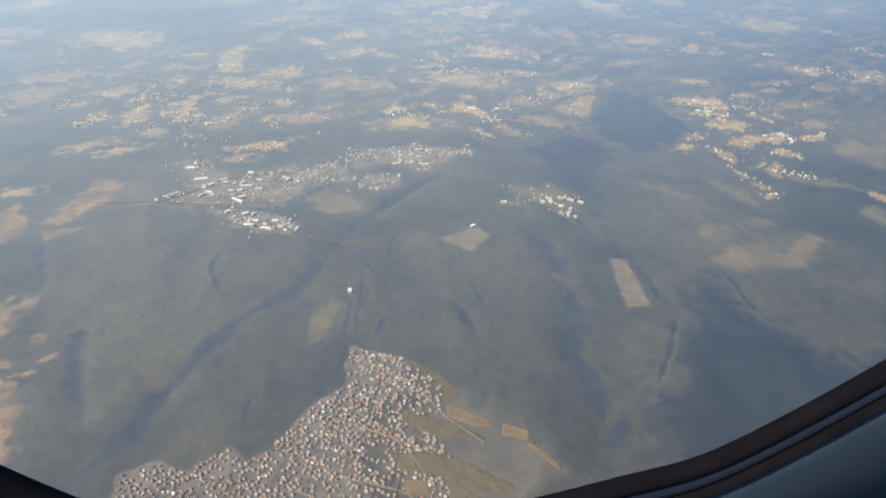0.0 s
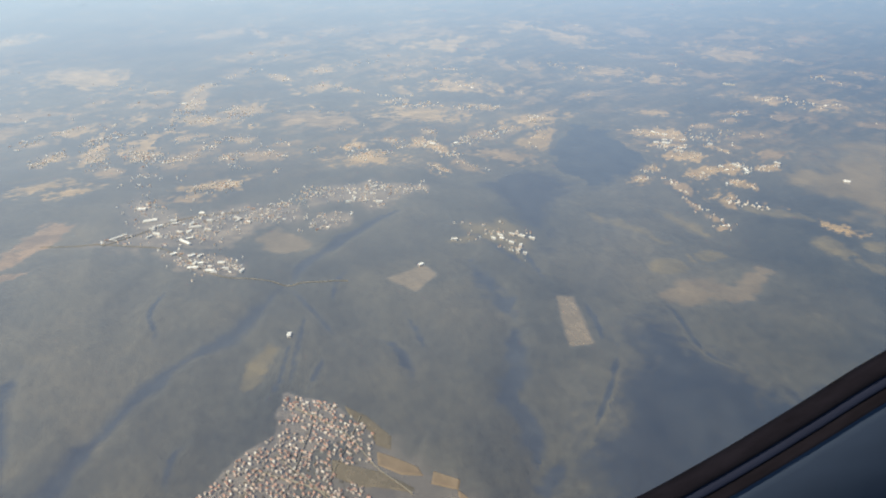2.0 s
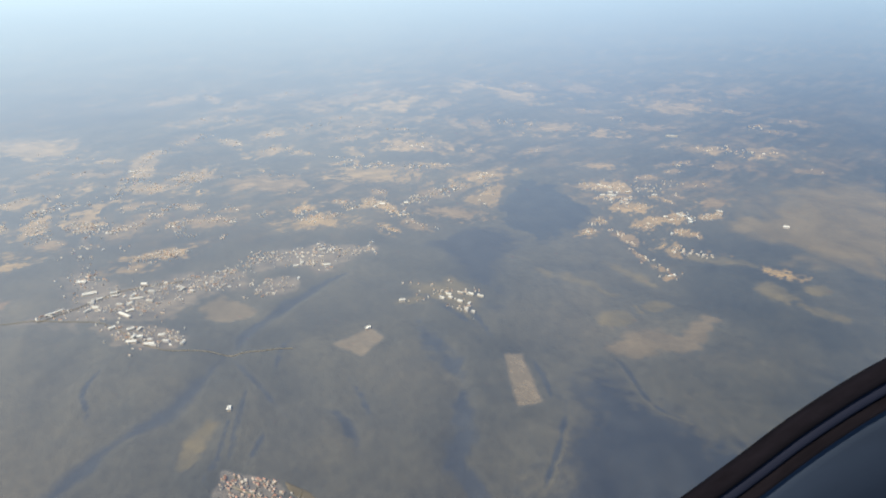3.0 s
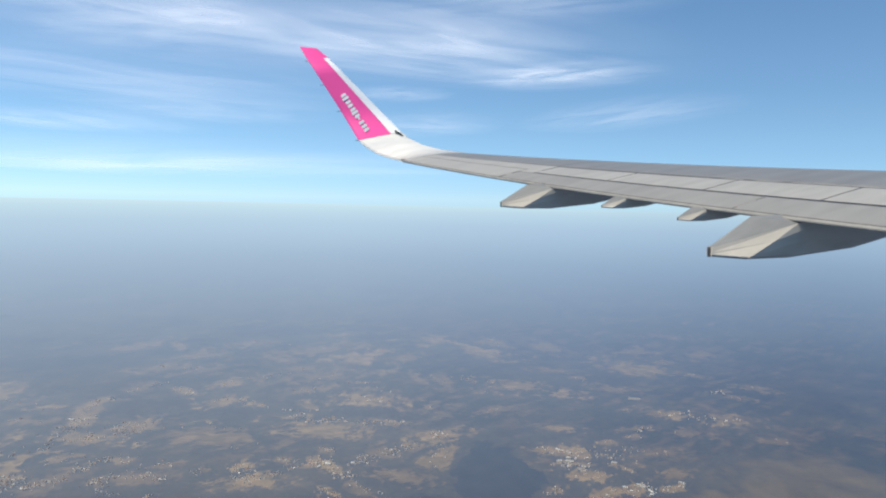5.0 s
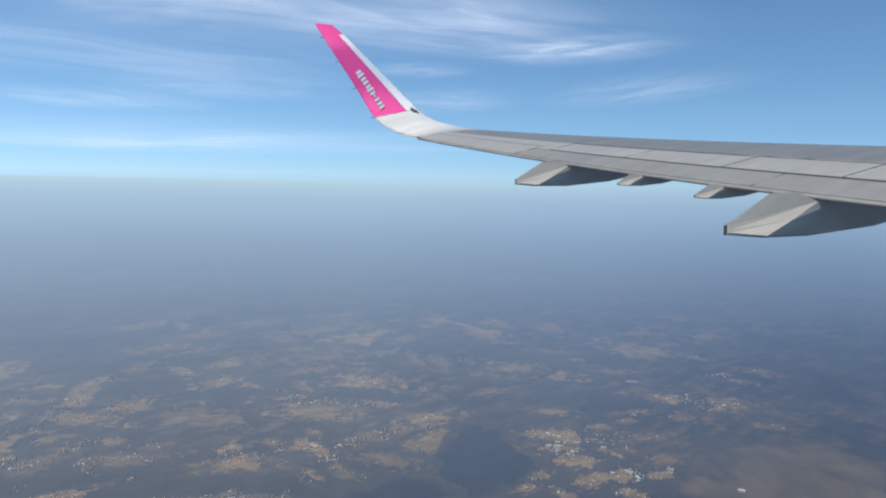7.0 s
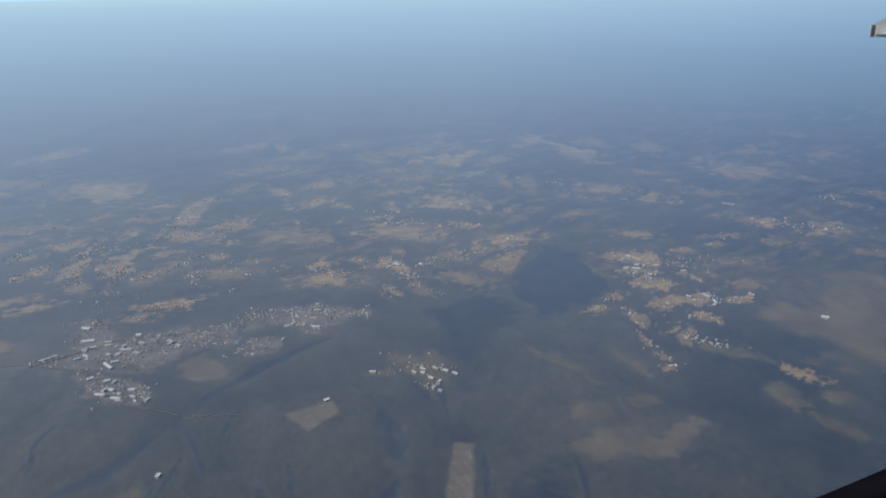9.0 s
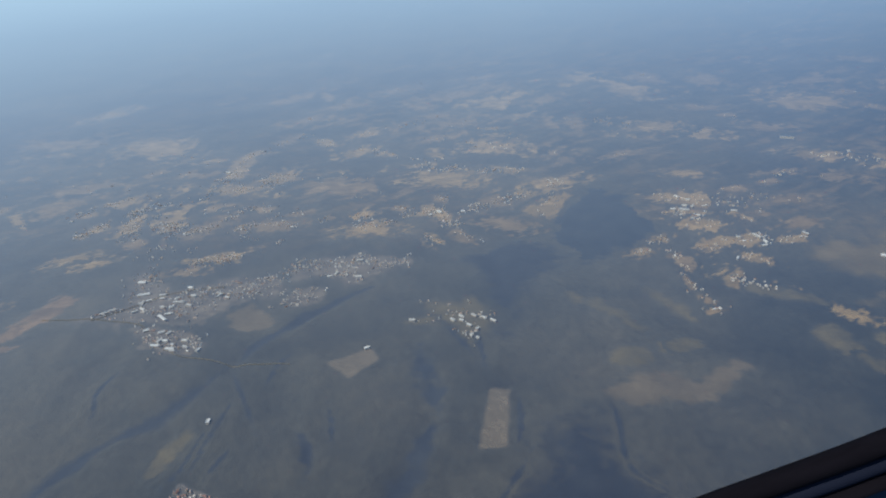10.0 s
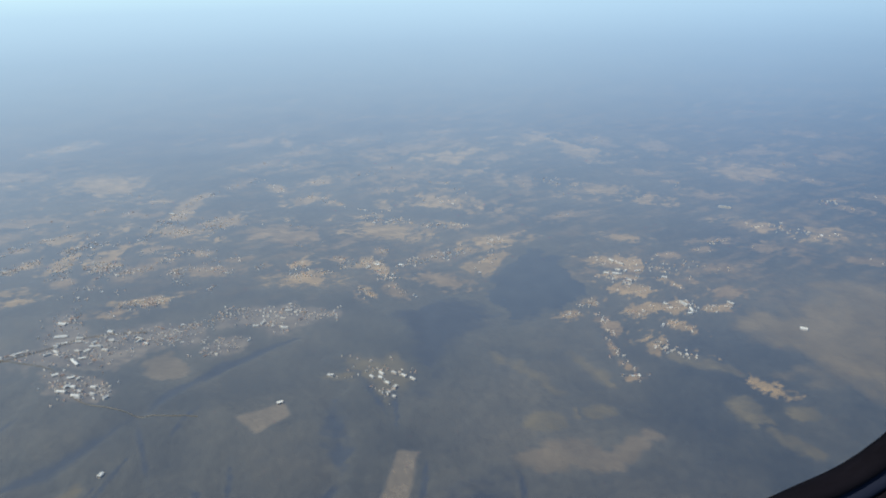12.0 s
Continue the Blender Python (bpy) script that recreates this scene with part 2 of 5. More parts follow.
def cloud_material():
    """Cirrus: thin ice cloud in wind-drawn streaks, densest along its middle."""
    m = bpy.data.materials.new("cirrus")
    m.use_nodes = True
    tree = m.node_tree
    tree.nodes.clear()
    link = tree.links.new
    pick, shift, at = tree.nodes.new("ShaderNodeObjectInfo"), tree.nodes.new("ShaderNodeVectorMath"), tree.nodes.new("ShaderNodeTexCoord")
    shift.operation = "MULTIPLY_ADD"
    link(pick.outputs["Random"], shift.inputs[0])
    shift.inputs[1].default_value = (37, 23, 11)
    link(at.outputs["Object"], shift.inputs[2])
    turned = tree.nodes.new("ShaderNodeMapping")
    turned.inputs["Rotation"].default_value, turned.inputs["Scale"].default_value = (0, 0, radians(14)), (1.0, 1.9, 1)
    link(shift.outputs[0], turned.inputs[0])
    fibres = tree.nodes.new("ShaderNodeTexNoise")
    fibres.inputs["Scale"].default_value, fibres.inputs["Detail"].default_value, fibres.inputs["Roughness"].default_value = 1.5, 7, 0.54
    fibres.inputs["Distortion"].default_value = 0.9
    link(turned.outputs[0], fibres.inputs["Vector"])
    streak = fibres.outputs["Fac"]
    tc = tree.nodes.new("ShaderNodeTexCoord")
    ln = tree.nodes.new("ShaderNodeVectorMath")
    ln.operation = "LENGTH"
    link(tc.outputs["Object"], ln.inputs[0])
    edge = tree.nodes.new("ShaderNodeMapRange")
    edge.interpolation_type = "SMOOTHSTEP"
    edge.inputs[1].default_value, edge.inputs[2].default_value = 1.0, 0.05
    edge.inputs[3].default_value, edge.inputs[4].default_value = 0.0, 1.0
    link(ln.outputs["Value"], edge.inputs[0])
    body = tree.nodes.new("ShaderNodeMapRange")
    body.inputs[1].default_value, body.inputs[2].default_value = 0.26, 0.80
    body.inputs[3].default_value, body.inputs[4].default_value = 0.0, 0.62
    link(streak, body.inputs[0])
    mul = tree.nodes.new("ShaderNodeMath")
    mul.operation = "MULTIPLY"
    link(edge.outputs[0], mul.inputs[0])
    link(body.outputs[0], mul.inputs[1])
    tr, df, mix = tree.nodes.new("ShaderNodeBsdfTransparent"), tree.nodes.new("ShaderNodeBsdfTranslucent"), tree.nodes.new("ShaderNodeMixShader")
    df.inputs[0].default_value = (0.95, 0.96, 1.0, 1)
    dense = tree.nodes.new("ShaderNodeMath")
    dense.operation = "MULTIPLY"
    link(mul.outputs[0], dense.inputs[0])
    link(pick.outputs["Alpha"], dense.inputs[1])
    link(dense.outputs[0], mix.inputs[0])
    link(tr.outputs[0], mix.inputs[1])
    link(df.outputs[0], mix.inputs[2])
    link(mix.outputs[0], tree.nodes.new("ShaderNodeOutputMaterial").inputs[0])
    return m


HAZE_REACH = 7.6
# Haze colours painted on the glowing shell, from its rim downwards.
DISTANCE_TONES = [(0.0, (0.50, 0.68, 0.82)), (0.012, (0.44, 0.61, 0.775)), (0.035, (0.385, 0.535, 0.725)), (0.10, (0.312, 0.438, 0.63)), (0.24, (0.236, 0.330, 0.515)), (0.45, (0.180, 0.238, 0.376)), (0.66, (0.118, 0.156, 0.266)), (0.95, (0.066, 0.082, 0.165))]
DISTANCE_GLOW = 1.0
GROUND = ground_material()
TAN = earth("dry_grass", (0.238, 0.160, 0.076), (0.385, 0.258, 0.122), 55, 9, margin=24, edge=0.75, feather=0.28, streak=(0.6, 1.6, 1), parcels=13.0)
TAN_THIN = earth("thin_dry_grass", (0.176, 0.122, 0.066), (0.276, 0.190, 0.102), 55, 9, margin=24, edge=0.75, feather=0.32, streak=(0.6, 1.6, 1), parcels=15.0)
STUBBLE = earth("stubble", (0.150, 0.104, 0.066), (0.262, 0.172, 0.100), 50, 7, margin=22, edge=0.7, feather=0.45, parcels=9.0)
ORANGE = earth("dry_reed", (0.160, 0.122, 0.088), (0.210, 0.156, 0.108), 60, 12, lines=60, turn=35, margin=40, feather=0.5)
OLIVE = earth("winter_meadow", (0.110, 0.095, 0.074), (0.150, 0.126, 0.098), 70, 14, lines=50, turn=40, margin=40, feather=0.6)
SLOPE = earth("thin_meadow", (0.110, 0.090, 0.050), (0.165, 0.130, 0.070), 60, 9, margin=12, edge=0.8, feather=0.8)
TOWN = earth("town_gardens", (0.120, 0.100, 0.076), (0.200, 0.162, 0.118), 110, 16, margin=22, edge=0.8, feather=0.5, parcels=22.0)
# Dark valley woods; the colour also carries the shade of the slopes.
BELT = earth("shaded_valley", (0.030, 0.039, 0.049), (0.048, 0.056, 0.062), 90, 14, relief=0.008, margin=40, feather=0.60, edge=0.30)
# Evergreen colour, set darker to paint in the dimmer light over these woods.
STAND = earth("dimmed_evergreens", (0.025, 0.033, 0.042), (0.039, 0.046, 0.052), 100, 9, relief=0.006, margin=20, edge=0.6, feather=0.6)
HILL = earth("evergreen_hill", (0.027, 0.037, 0.046), (0.044, 0.053, 0.057), 90, 8, relief=0.006, margin=16, edge=0.45, feather=0.3)
ROAD = earth("pale_road", (0.165, 0.152, 0.134), (0.225, 0.208, 0.186), 120, 20, relief=0.001)
TREES = varied("tree_clumps", [(0.0, (0.034, 0.036, 0.030)), (0.6, (0.055, 0.052, 0.041)), (1.0, (0.080, 0.068, 0.049))], 0.95, True)
WALLS = varied("plaster", [(0.0, (0.62, 0.60, 0.57)), (0.55, (0.54, 0.49, 0.43)), (0.85, (0.46, 0.38, 0.33)), (1.0, (0.70, 0.69, 0.68))])
ROOFS = varied("roof_tiles", [(0.0, (0.30, 0.165, 0.135)), (0.3, (0.40, 0.245, 0.205)), (0.5, (0.25, 0.155, 0.13)), (0.65, (0.30, 0.27, 0.25)), (0.8, (0.36, 0.25, 0.215)), (1.0, (0.58, 0.54, 0.50))])
FAR_WALLS = varied("far_plaster", [(0.0, (0.66, 0.63, 0.58)), (0.6, (0.56, 0.50, 0.43)), (1.0, (0.78, 0.76, 0.73))], island=True)
FAR_ROOFS = varied("far_roof_tiles", [(0.0, (0.30, 0.185, 0.145)), (0.30, (0.42, 0.30, 0.25)), (0.55, (0.50, 0.44, 0.39)), (0.84, (0.58, 0.54, 0.50)), (1.0, (0.76, 0.75, 0.73))], island=True)
TOWN_WALLS = varied("town_plaster", [(0.0, (0.62, 0.60, 0.57)), (0.55, (0.54, 0.49, 0.43)), (0.85, (0.46, 0.38, 0.33)), (1.0, (0.70, 0.69, 0.68))], island=True)
TOWN_ROOFS = varied("town_roof_tiles", [(0.0, (0.30, 0.165, 0.135)), (0.3, (0.40, 0.245, 0.205)), (0.5, (0.25, 0.155, 0.13)), (0.65, (0.30, 0.27, 0.25)), (0.8, (0.36, 0.25, 0.215)), (1.0, (0.58, 0.54, 0.50))], island=True)
STREET = earth("pale_street", (0.17, 0.155, 0.135), (0.24, 0.22, 0.19), 120, 20, relief=0.001)
SHED = varied("sheet_metal_roof", [(0.0, (0.76, 0.74, 0.70)), (0.5, (0.62, 0.60, 0.57)), (1.0, (0.48, 0.46, 0.44))], 0.5)
WING_GREY = paint("wing_grey", (0.290, 0.274, 0.250), 0.42, 0.14)
WING_FORE = paint("wing_fore_grey", (0.215, 0.209, 0.203), 0.42, 0.14)
ROOT = paint("winglet_root_cream", (0.72, 0.70, 0.66), 0.35, 0.12, 4)
WING_PANEL = paint("wing_panel_grey", (0.385, 0.362, 0.328), 0.40, 0.14, 2.5)
WING_DARK = paint("wing_gap", (0.05, 0.05, 0.052), 0.6)
FAIRING_TOP = paint("fairing_top_grey", (0.24, 0.235, 0.225), 0.5, 0.2, 3)
FAIRING = paint("fairing_grey", (0.55, 0.495, 0.42), 0.55, 0.16, 3, shine=0.12)
WHITE = paint("white_paint", (0.82, 0.82, 0.82), 0.3, 0.05)
PINK = paint("pink_paint", (0.86, 0.085, 0.33), 0.45, 0.015, 6)
RUBBER = paint("black_rubber", (0.006, 0.005, 0.007), 0.95, 0.3, 20, shine=0.03)
LINING = paint("dark_blue_grey_lining", (0.024, 0.033, 0.052), 0.9, 0.15, 6, shine=0.05)
REVEAL = paint("dark_reveal", (0.011, 0.013, 0.024), 0.9, 0.15, 6, shine=0.05)
BREATHER = paint("pale_breather_rim", (0.16, 0.21, 0.25), 0.6, shine=0.1)
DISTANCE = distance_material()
CIRRUS = cloud_material()


# ---- the land ----
VALLEYS = []


def fold(x, y, s):
    return noise.noise(Vector((x * s, y * s, 3.7 * s)))


def height(x, y):
    """The rolling land: a swell towards the near town, ribbed hills, and carved stream valleys."""
    z = 0.055 * math.tanh(0.9 - x) * math.exp(-(((y - 2.6) / 1.3) ** 2))
    z += 0.034 * fold(x * 0.8, y * 1.3, 1.0) + 0.030 * (0.25 - abs(fold(x * 0.9 + 9, y * 1.0, 1.7))) + 0.009 * fold(x, y, 5.3) + 0.0022 * fold(x, y, 15.0)
    z += 0.025 * (0.2 - abs(fold(x * 1.25 + 4, y * 0.6, 2.4)))
    z += 0.022 * max(0.0, min(1.0, (3.3 - y) / 0.6)) * (0.2 - abs(fold(x * 1.5 + 2, y * 0.9, 2.9)))
    z += 0.05 * math.exp(-(((x - 1.38) / 0.34) ** 2) - ((y - 4.62) / 0.42) ** 2)
    for line, width in VALLEYS:
        if line[0] - 0.4 < x < line[1] + 0.4 and line[2] - 0.4 < y < line[3] + 0.4:
            d = min(near(x, y, a, b) for a, b in zip(line[4], line[4][1:]))
            z -= 0.65 * width * math.exp(-((d / (width * 2.6)) ** 2))
    return z


def near(x, y, a, b):
    dx, dy = b[0] - a[0], b[1] - a[1]
    k = max(0.0, min(1.0, ((x - a[0]) * dx + (y - a[1]) * dy) / (dx * dx + dy * dy)))
    return math.hypot(x - a[0] - k * dx, y - a[1] - k * dy)


def smooth_line(line, steps=8):
    """A rounded line through the given corners."""
    p = [Vector(q) for q in line]
    p = [2 * p[0] - p[1], *p, 2 * p[-1] - p[-2]]
    out = []
    for a, b, c, d in zip(p, p[1:], p[2:], p[3:]):
        for i in range(steps):
            t = i / steps
            out.append(0.5 * (2 * b + (c - a) * t + (2 * a - 5 * b + 4 * c - d) * t * t + (3 * b - a - 3 * c + d) * t ** 3))
    return out + [p[-2]]


def mesh_of(name, verts, faces, material, smooth=True):
    me = bpy.data.meshes.new(name)
    me.from_pydata([tuple(v) for v in verts], [], faces)
    me.validate()
    for m in material if isinstance(material, (list, tuple)) else [material]:
        me.materials.append(m)
    if smooth:
        me.polygons.foreach_set("use_smooth", [True] * len(me.polygons))
    me.update()
    return me


def steps(*marks):
    """Grid lines from mark to mark; each mark gives the step that follows it, and a step of 6 widens towards the outer end."""
    out = []
    for (a, step), (b, after) in zip(marks, marks[1:]):
        if step == 6:
            wide = np.geomspace(0.04, abs(b - a) + 0.04, 46) - 0.04
            out += list(b - wide[::-1])[:-1] if a < 0 else list(a + wide)[:-1]
        else:
            out += list(np.arange(a, b - step * 0.3, step))
    return out + [marks[-1][0]]


def valley(line, width):
    xs, ys = [p[0] for p in line], [p[1] for p in line]
    VALLEYS.append(((min(xs), max(xs), min(ys), max(ys), line), width))


def inside(x, y, outline):
    hit = False
    for (ax, ay), (bx, by) in zip(outline, outline[1:] + outline[:1]):
        if (ay > y) != (by > y) and x < (bx - ax) * (y - ay) / (by - ay) + ax:
            hit = not hit
    return hit


COVERS = []


def draped(name, outline, material, ragged=0.10, seed=0.0, soft=True):
    """A piece of the land with a cover of its own; lay_land() gives it its share of the land's surface."""
    ob = new(name, bpy.data.meshes.new(name))
    COVERS.append((ob, outline, 0.0, material, ragged, seed, soft))
    return ob


def depth_inside(x, y, corners, closed):
    """Distance from the edges, positive inside; for an open line, minus the distance from it."""
    far, hit = np.full(x.shape, 1e9), np.zeros(x.shape, bool)
    ends = list(zip(corners, corners[1:] + (corners[:1] if closed else [])))
    for (ax, ay), (bx, by) in ends:
        dx, dy = bx - ax, by - ay
        k = np.clip(((x - ax) * dx + (y - ay) * dy) / max(dx * dx + dy * dy, 1e-9), 0, 1)
        far = np.minimum(far, np.hypot(x - ax - k * dx, y - ay - k * dy))
        if closed:
            cross = (ay > y) != (by > y)
            hit ^= cross & (x < dx * (y - ay) / (dy if abs(dy) > 1e-9 else 1e-9) + ax)
    return np.where(hit, far, -far)


def largest(mask):
    """The largest unbroken piece of a patch of cells."""
    left, best = set(zip(*np.nonzero(mask))), []
    while left:
        todo = [left.pop()]
        piece = list(todo)
        while todo:
            j, i = todo.pop()
            for q in ((j + 1, i), (j - 1, i), (j, i + 1), (j, i - 1)):
                if q in left:
                    left.remove(q)
                    todo.append(q)
                    piece.append(q)
        best = max(best, piece, key=len)
    out = np.zeros(mask.shape, bool)
    for j, i in best:
        out[j, i] = True
    return out


def lay_land(xs, ys, ground):
    """Shares one rolling surface out among the woods and all other covers, edge to edge."""
    nx, ny = len(xs), len(ys)
    X, Y = np.meshgrid(np.array(xs), np.array(ys))
    pts = [(x, y, height(x, y)) for y in ys for x in xs]
    owner = np.zeros((ny - 1, nx - 1), int)
    found = {}

    def span(corners):
        return (max(p[0] for p in corners) - min(p[0] for p in corners)) * (max(p[1] for p in corners) - min(p[1] for p in corners))

    order = sorted(range(len(COVERS)), key=lambda k: -span(COVERS[k][1]) * (3 if COVERS[k][2] else 1))
    for k in order:
        ob, outline, width, material, ragged, seed, soft = COVERS[k]
        corners = [tuple(p) for p in outline]
        size = math.sqrt(max(span(corners), 1e-4)) / 2
        edge = width if width else (max(0.03, size * 0.45) if soft else 0.020)
        pad = edge + 0.05 + ragged * size
        i0, i1 = np.searchsorted(xs, min(p[0] for p in corners) - pad), np.searchsorted(xs, max(p[0] for p in corners) + pad)
        j0, j1 = np.searchsorted(ys, min(p[1] for p in corners) - pad), np.searchsorted(ys, max(p[1] for p in corners) + pad)
        if i1 - i0 < 2 or j1 - j0 < 2:
            continue
        x, y = X[j0:j1, i0:i1], Y[j0:j1, i0:i1]
        d = depth_inside(x, y, corners, not width)
        s = 2.6 / max(size, 0.05)
        bend = np.array([[noise.noise(Vector((p * s, q * s, seed))) + 0.5 * noise.noise(Vector((p * s * 2.7, q * s * 2.7, seed + 4))) for p, q in zip(*r)] for r in zip(x, y)])
        d = d + bend * ragged * (width * 2 if width else size)
        if width:
            ends = np.minimum(np.hypot(x - corners[0][0], y - corners[0][1]), np.hypot(x - corners[-1][0], y - corners[-1][1]))
            run = min(0.28, 0.3 * sum(math.dist(a, b) for a, b in zip(corners, corners[1:])))
            d = d - width * 0.75 * np.clip(1 - ends / run, 0, 1)
        cover = np.clip((1 + d / width) if width else ((0.62 if soft else 0.45) + d / edge), 0, 1)
        take = np.maximum(np.maximum(cover[:-1, :-1], cover[1:, :-1]), np.maximum(cover[:-1, 1:], cover[1:, 1:])) > 0.04
        take = largest(take)
        owner[j0:j1 - 1, i0:i1 - 1][take] = k + 1
        found[k + 1] = (i0, j0, cover)
    for k in found:
        mine = owner == k
        owner[mine & ~largest(mine)] = 0
    for k in range(len(COVERS) + 1):
        jj, ii = np.nonzero(owner == k)
        if not len(jj):
            continue
        ids = np.stack([jj * nx + ii, jj * nx + ii + 1, (jj + 1) * nx + ii + 1, (jj + 1) * nx + ii], 1)
        used, back = np.unique(ids, return_inverse=True)
        ob, material = (ground, GROUND) if k == 0 else (COVERS[k - 1][0], COVERS[k - 1][3])
        me = ob.data
        me.from_pydata([pts[v] for v in used], [], back.reshape(-1, 4).tolist())
        me.materials.append(material)
        me.polygons.foreach_set("use_smooth", [True] * len(me.polygons))
        if k:
            i0, j0, cover = found[k]
            me.attributes.new("cover", "FLOAT", "POINT").data.foreach_set("value", [float(cover[v // nx - j0, v % nx - i0]) for v in used])
        me.update()
    for ob, *_ in COVERS:
        if not ob.data.polygons:
            bpy.data.objects.remove(ob)


def ribbon(name, line, width, material, lift=0.004):
    """A strip of land cover that follows a line over the land."""
    line = smooth_line(line)
    verts, cover, n = [], [], 9
    for i, p in enumerate(line):
        t = (line[min(i + 1, len(line) - 1)] - line[max(i - 1, 0)]).normalized()
        side = Vector((-t.y, t.x))
        for k in range(n):
            u = k / (n - 1) * 2 - 1
            q = p + side * u * width / 2
            verts.append((q.x, q.y, height(q.x, q.y) + (lift if abs(u) < 0.9 else -0.002)))
            cover.append(1.0 - abs(u) ** 1.5)
    faces = [(i * n + k, i * n + k + 1, (i + 1) * n + k + 1, (i + 1) * n + k) for i in range(len(line) - 1) for k in range(n - 1)]
    me = mesh_of(name, verts, faces, material)
    me.attributes.new("cover", "FLOAT", "POINT").data.foreach_set("value", cover)
    return new(name, me)


SPOTS = []
CLUMPS = []
TOWN_FIELDS = []


def oval(x, y, a, b, turn):
    """A rounded outline with half axes a and b."""
    c, s = math.cos(radians(turn)), math.sin(radians(turn))
    out = []
    for i in range(14):
        t = 2 * math.pi * i / 14
        u, v = a * math.copysign(abs(math.cos(t)) ** 0.8, math.cos(t)), b * math.copysign(abs(math.sin(t)) ** 0.8, math.sin(t))
        out.append((x + c * u - s * v, y + s * u + c * v))
    return out


def sprinkle(outline, count, size):
    xs, ys = [p[0] for p in outline], [p[1] for p in outline]
    made = tries = 0
    while made < count and tries < count * 40:
        tries += 1
        x, y = random.uniform(min(xs), max(xs)), random.uniform(min(ys), max(ys))
        if inside(x, y, outline):
            s = size * random.choice((0.7, 0.8, 0.9, 1.0, 1.0, 2.4))
            SPOTS.append((x, y, s, random.uniform(0.45, 0.75) if s < size * 2 else random.uniform(0.24, 0.36), radians(random.choice((-20, 15, 70)) + random.gauss(0, 12))))
            made += 1


def house_row(line, width, houses, size=0.0):
    """Houses strung along a village street or a hill crest, thinning out to both sides."""
    line = smooth_line(line, 6)
    for _ in range(int(houses * 1.15)):
        t = random.uniform(0, len(line) - 1.001)
        a, b = line[int(t)], line[int(t) + 1]
        d = (b - a).normalized()
        p = a.lerp(b, t % 1) + Vector((-d.y, d.x)) * random.gauss(0, 0.5) * max(width, 0.035)
        long = random.random() < 0.14
        l = (size or 0.0052 + 0.00072 * p.y) * (2.1 if long else random.uniform(0.70, 1.15))
        SPOTS.append((p.x, p.y, l, random.uniform(0.24, 0.36) if long else random.uniform(0.5, 0.8), math.atan2(d.y, d.x) + radians(random.choice((0, 0, 90)) + random.gauss(0, 14))))


def crest(name, line, width, material, label, group):
    ob = new(name, bpy.data.meshes.new(name))
    line = [Vector(p) for p in line]
    line = [line[0] + (line[0] - line[1]).normalized() * width, *line, line[-1] + (line[-1] - line[-2]).normalized() * width]
    COVERS.append((ob, [tuple(p) for p in smooth_line(line, 5)], width * 2.3, material, 0.22, line[0][0] + line[0][1], True))
    tagged(ob, label, "field", group)


def hill_field(line, width, houses):
    crest("field", line, width, TAN, "open dry-grass hilltop field between dark winter woods", "hilltop fields")
    house_row(line, width, int(houses * 1.5))


def thin_field(line, width, houses):
    crest("meadow", line, width, TAN_THIN, "thin dull meadow on a hillside between woods", "hillside meadows")
    house_row(line, width, houses)


def dimmed_evergreens(outline):
    tagged(draped("dimmed_evergreens", outline, STAND, ragged=0.12), "blue-green evergreens with painted dimness among bare brown woods", "woodland", kind="structure")


def grass_slope(x, y, a, b, turn):
    tagged(draped("meadow", oval(x, y, a, b, turn), SLOPE, ragged=0.25, seed=y), "dull thin meadow clearing in the brown woods", "field", "meadow clearings")


def big_pasture(outline):
    tagged(draped("pasture", outline, STUBBLE_DULL, ragged=0.3), "wide dry pasture on rolling hills", "field")


def pasture(outline):
    tagged(draped("pasture", outline, PASTURE, ragged=0.08), "ragged dry pasture beside dark forest", "field")


def square_field(outline):
    tagged(draped("field", outline, OLIVE_PALE, ragged=0.03, soft=False), "pale square field enclosed by forest", "field")


def strip_field(outline):
    tagged(draped("field", outline, OLIVE_PALE, ragged=0.04, soft=False), "pale narrow rectangular field between forest edges", "field")


def town_ground(outline):
    area = abs(sum(a[0] * b[1] - b[0] * a[1] for a, b in zip(outline, outline[1:] + outline[:1]))) / 2
    tagged(draped("town_plot", outline, TOWN, ragged=0.15), "built-up town ground with gardens and yards", "town ground", kind="structure")
    sprinkle(outline, int(area * 520), 0.0070)


def village_ground(outline):
    area = abs(sum(a[0] * b[1] - b[0] * a[1] for a, b in zip(outline, outline[1:] + outline[:1]))) / 2
    tagged(draped("village_plot", outline, SLOPE, ragged=0.3), "village clearing with yards in the forest", "village ground", kind="structure")
    sprinkle(outline, int(area * 200), 0.0064)


def field_stubble(outline):
    tagged(draped("field", outline, STUBBLE, ragged=0.32, seed=outline[0][0]), "tan stubble field at the forest edge", "field", "stubble fields")


def grass_strip(outline):
    tagged(draped("meadow", outline, SLOPE, ragged=0.2), "long thin meadow beside a forest track", "field")


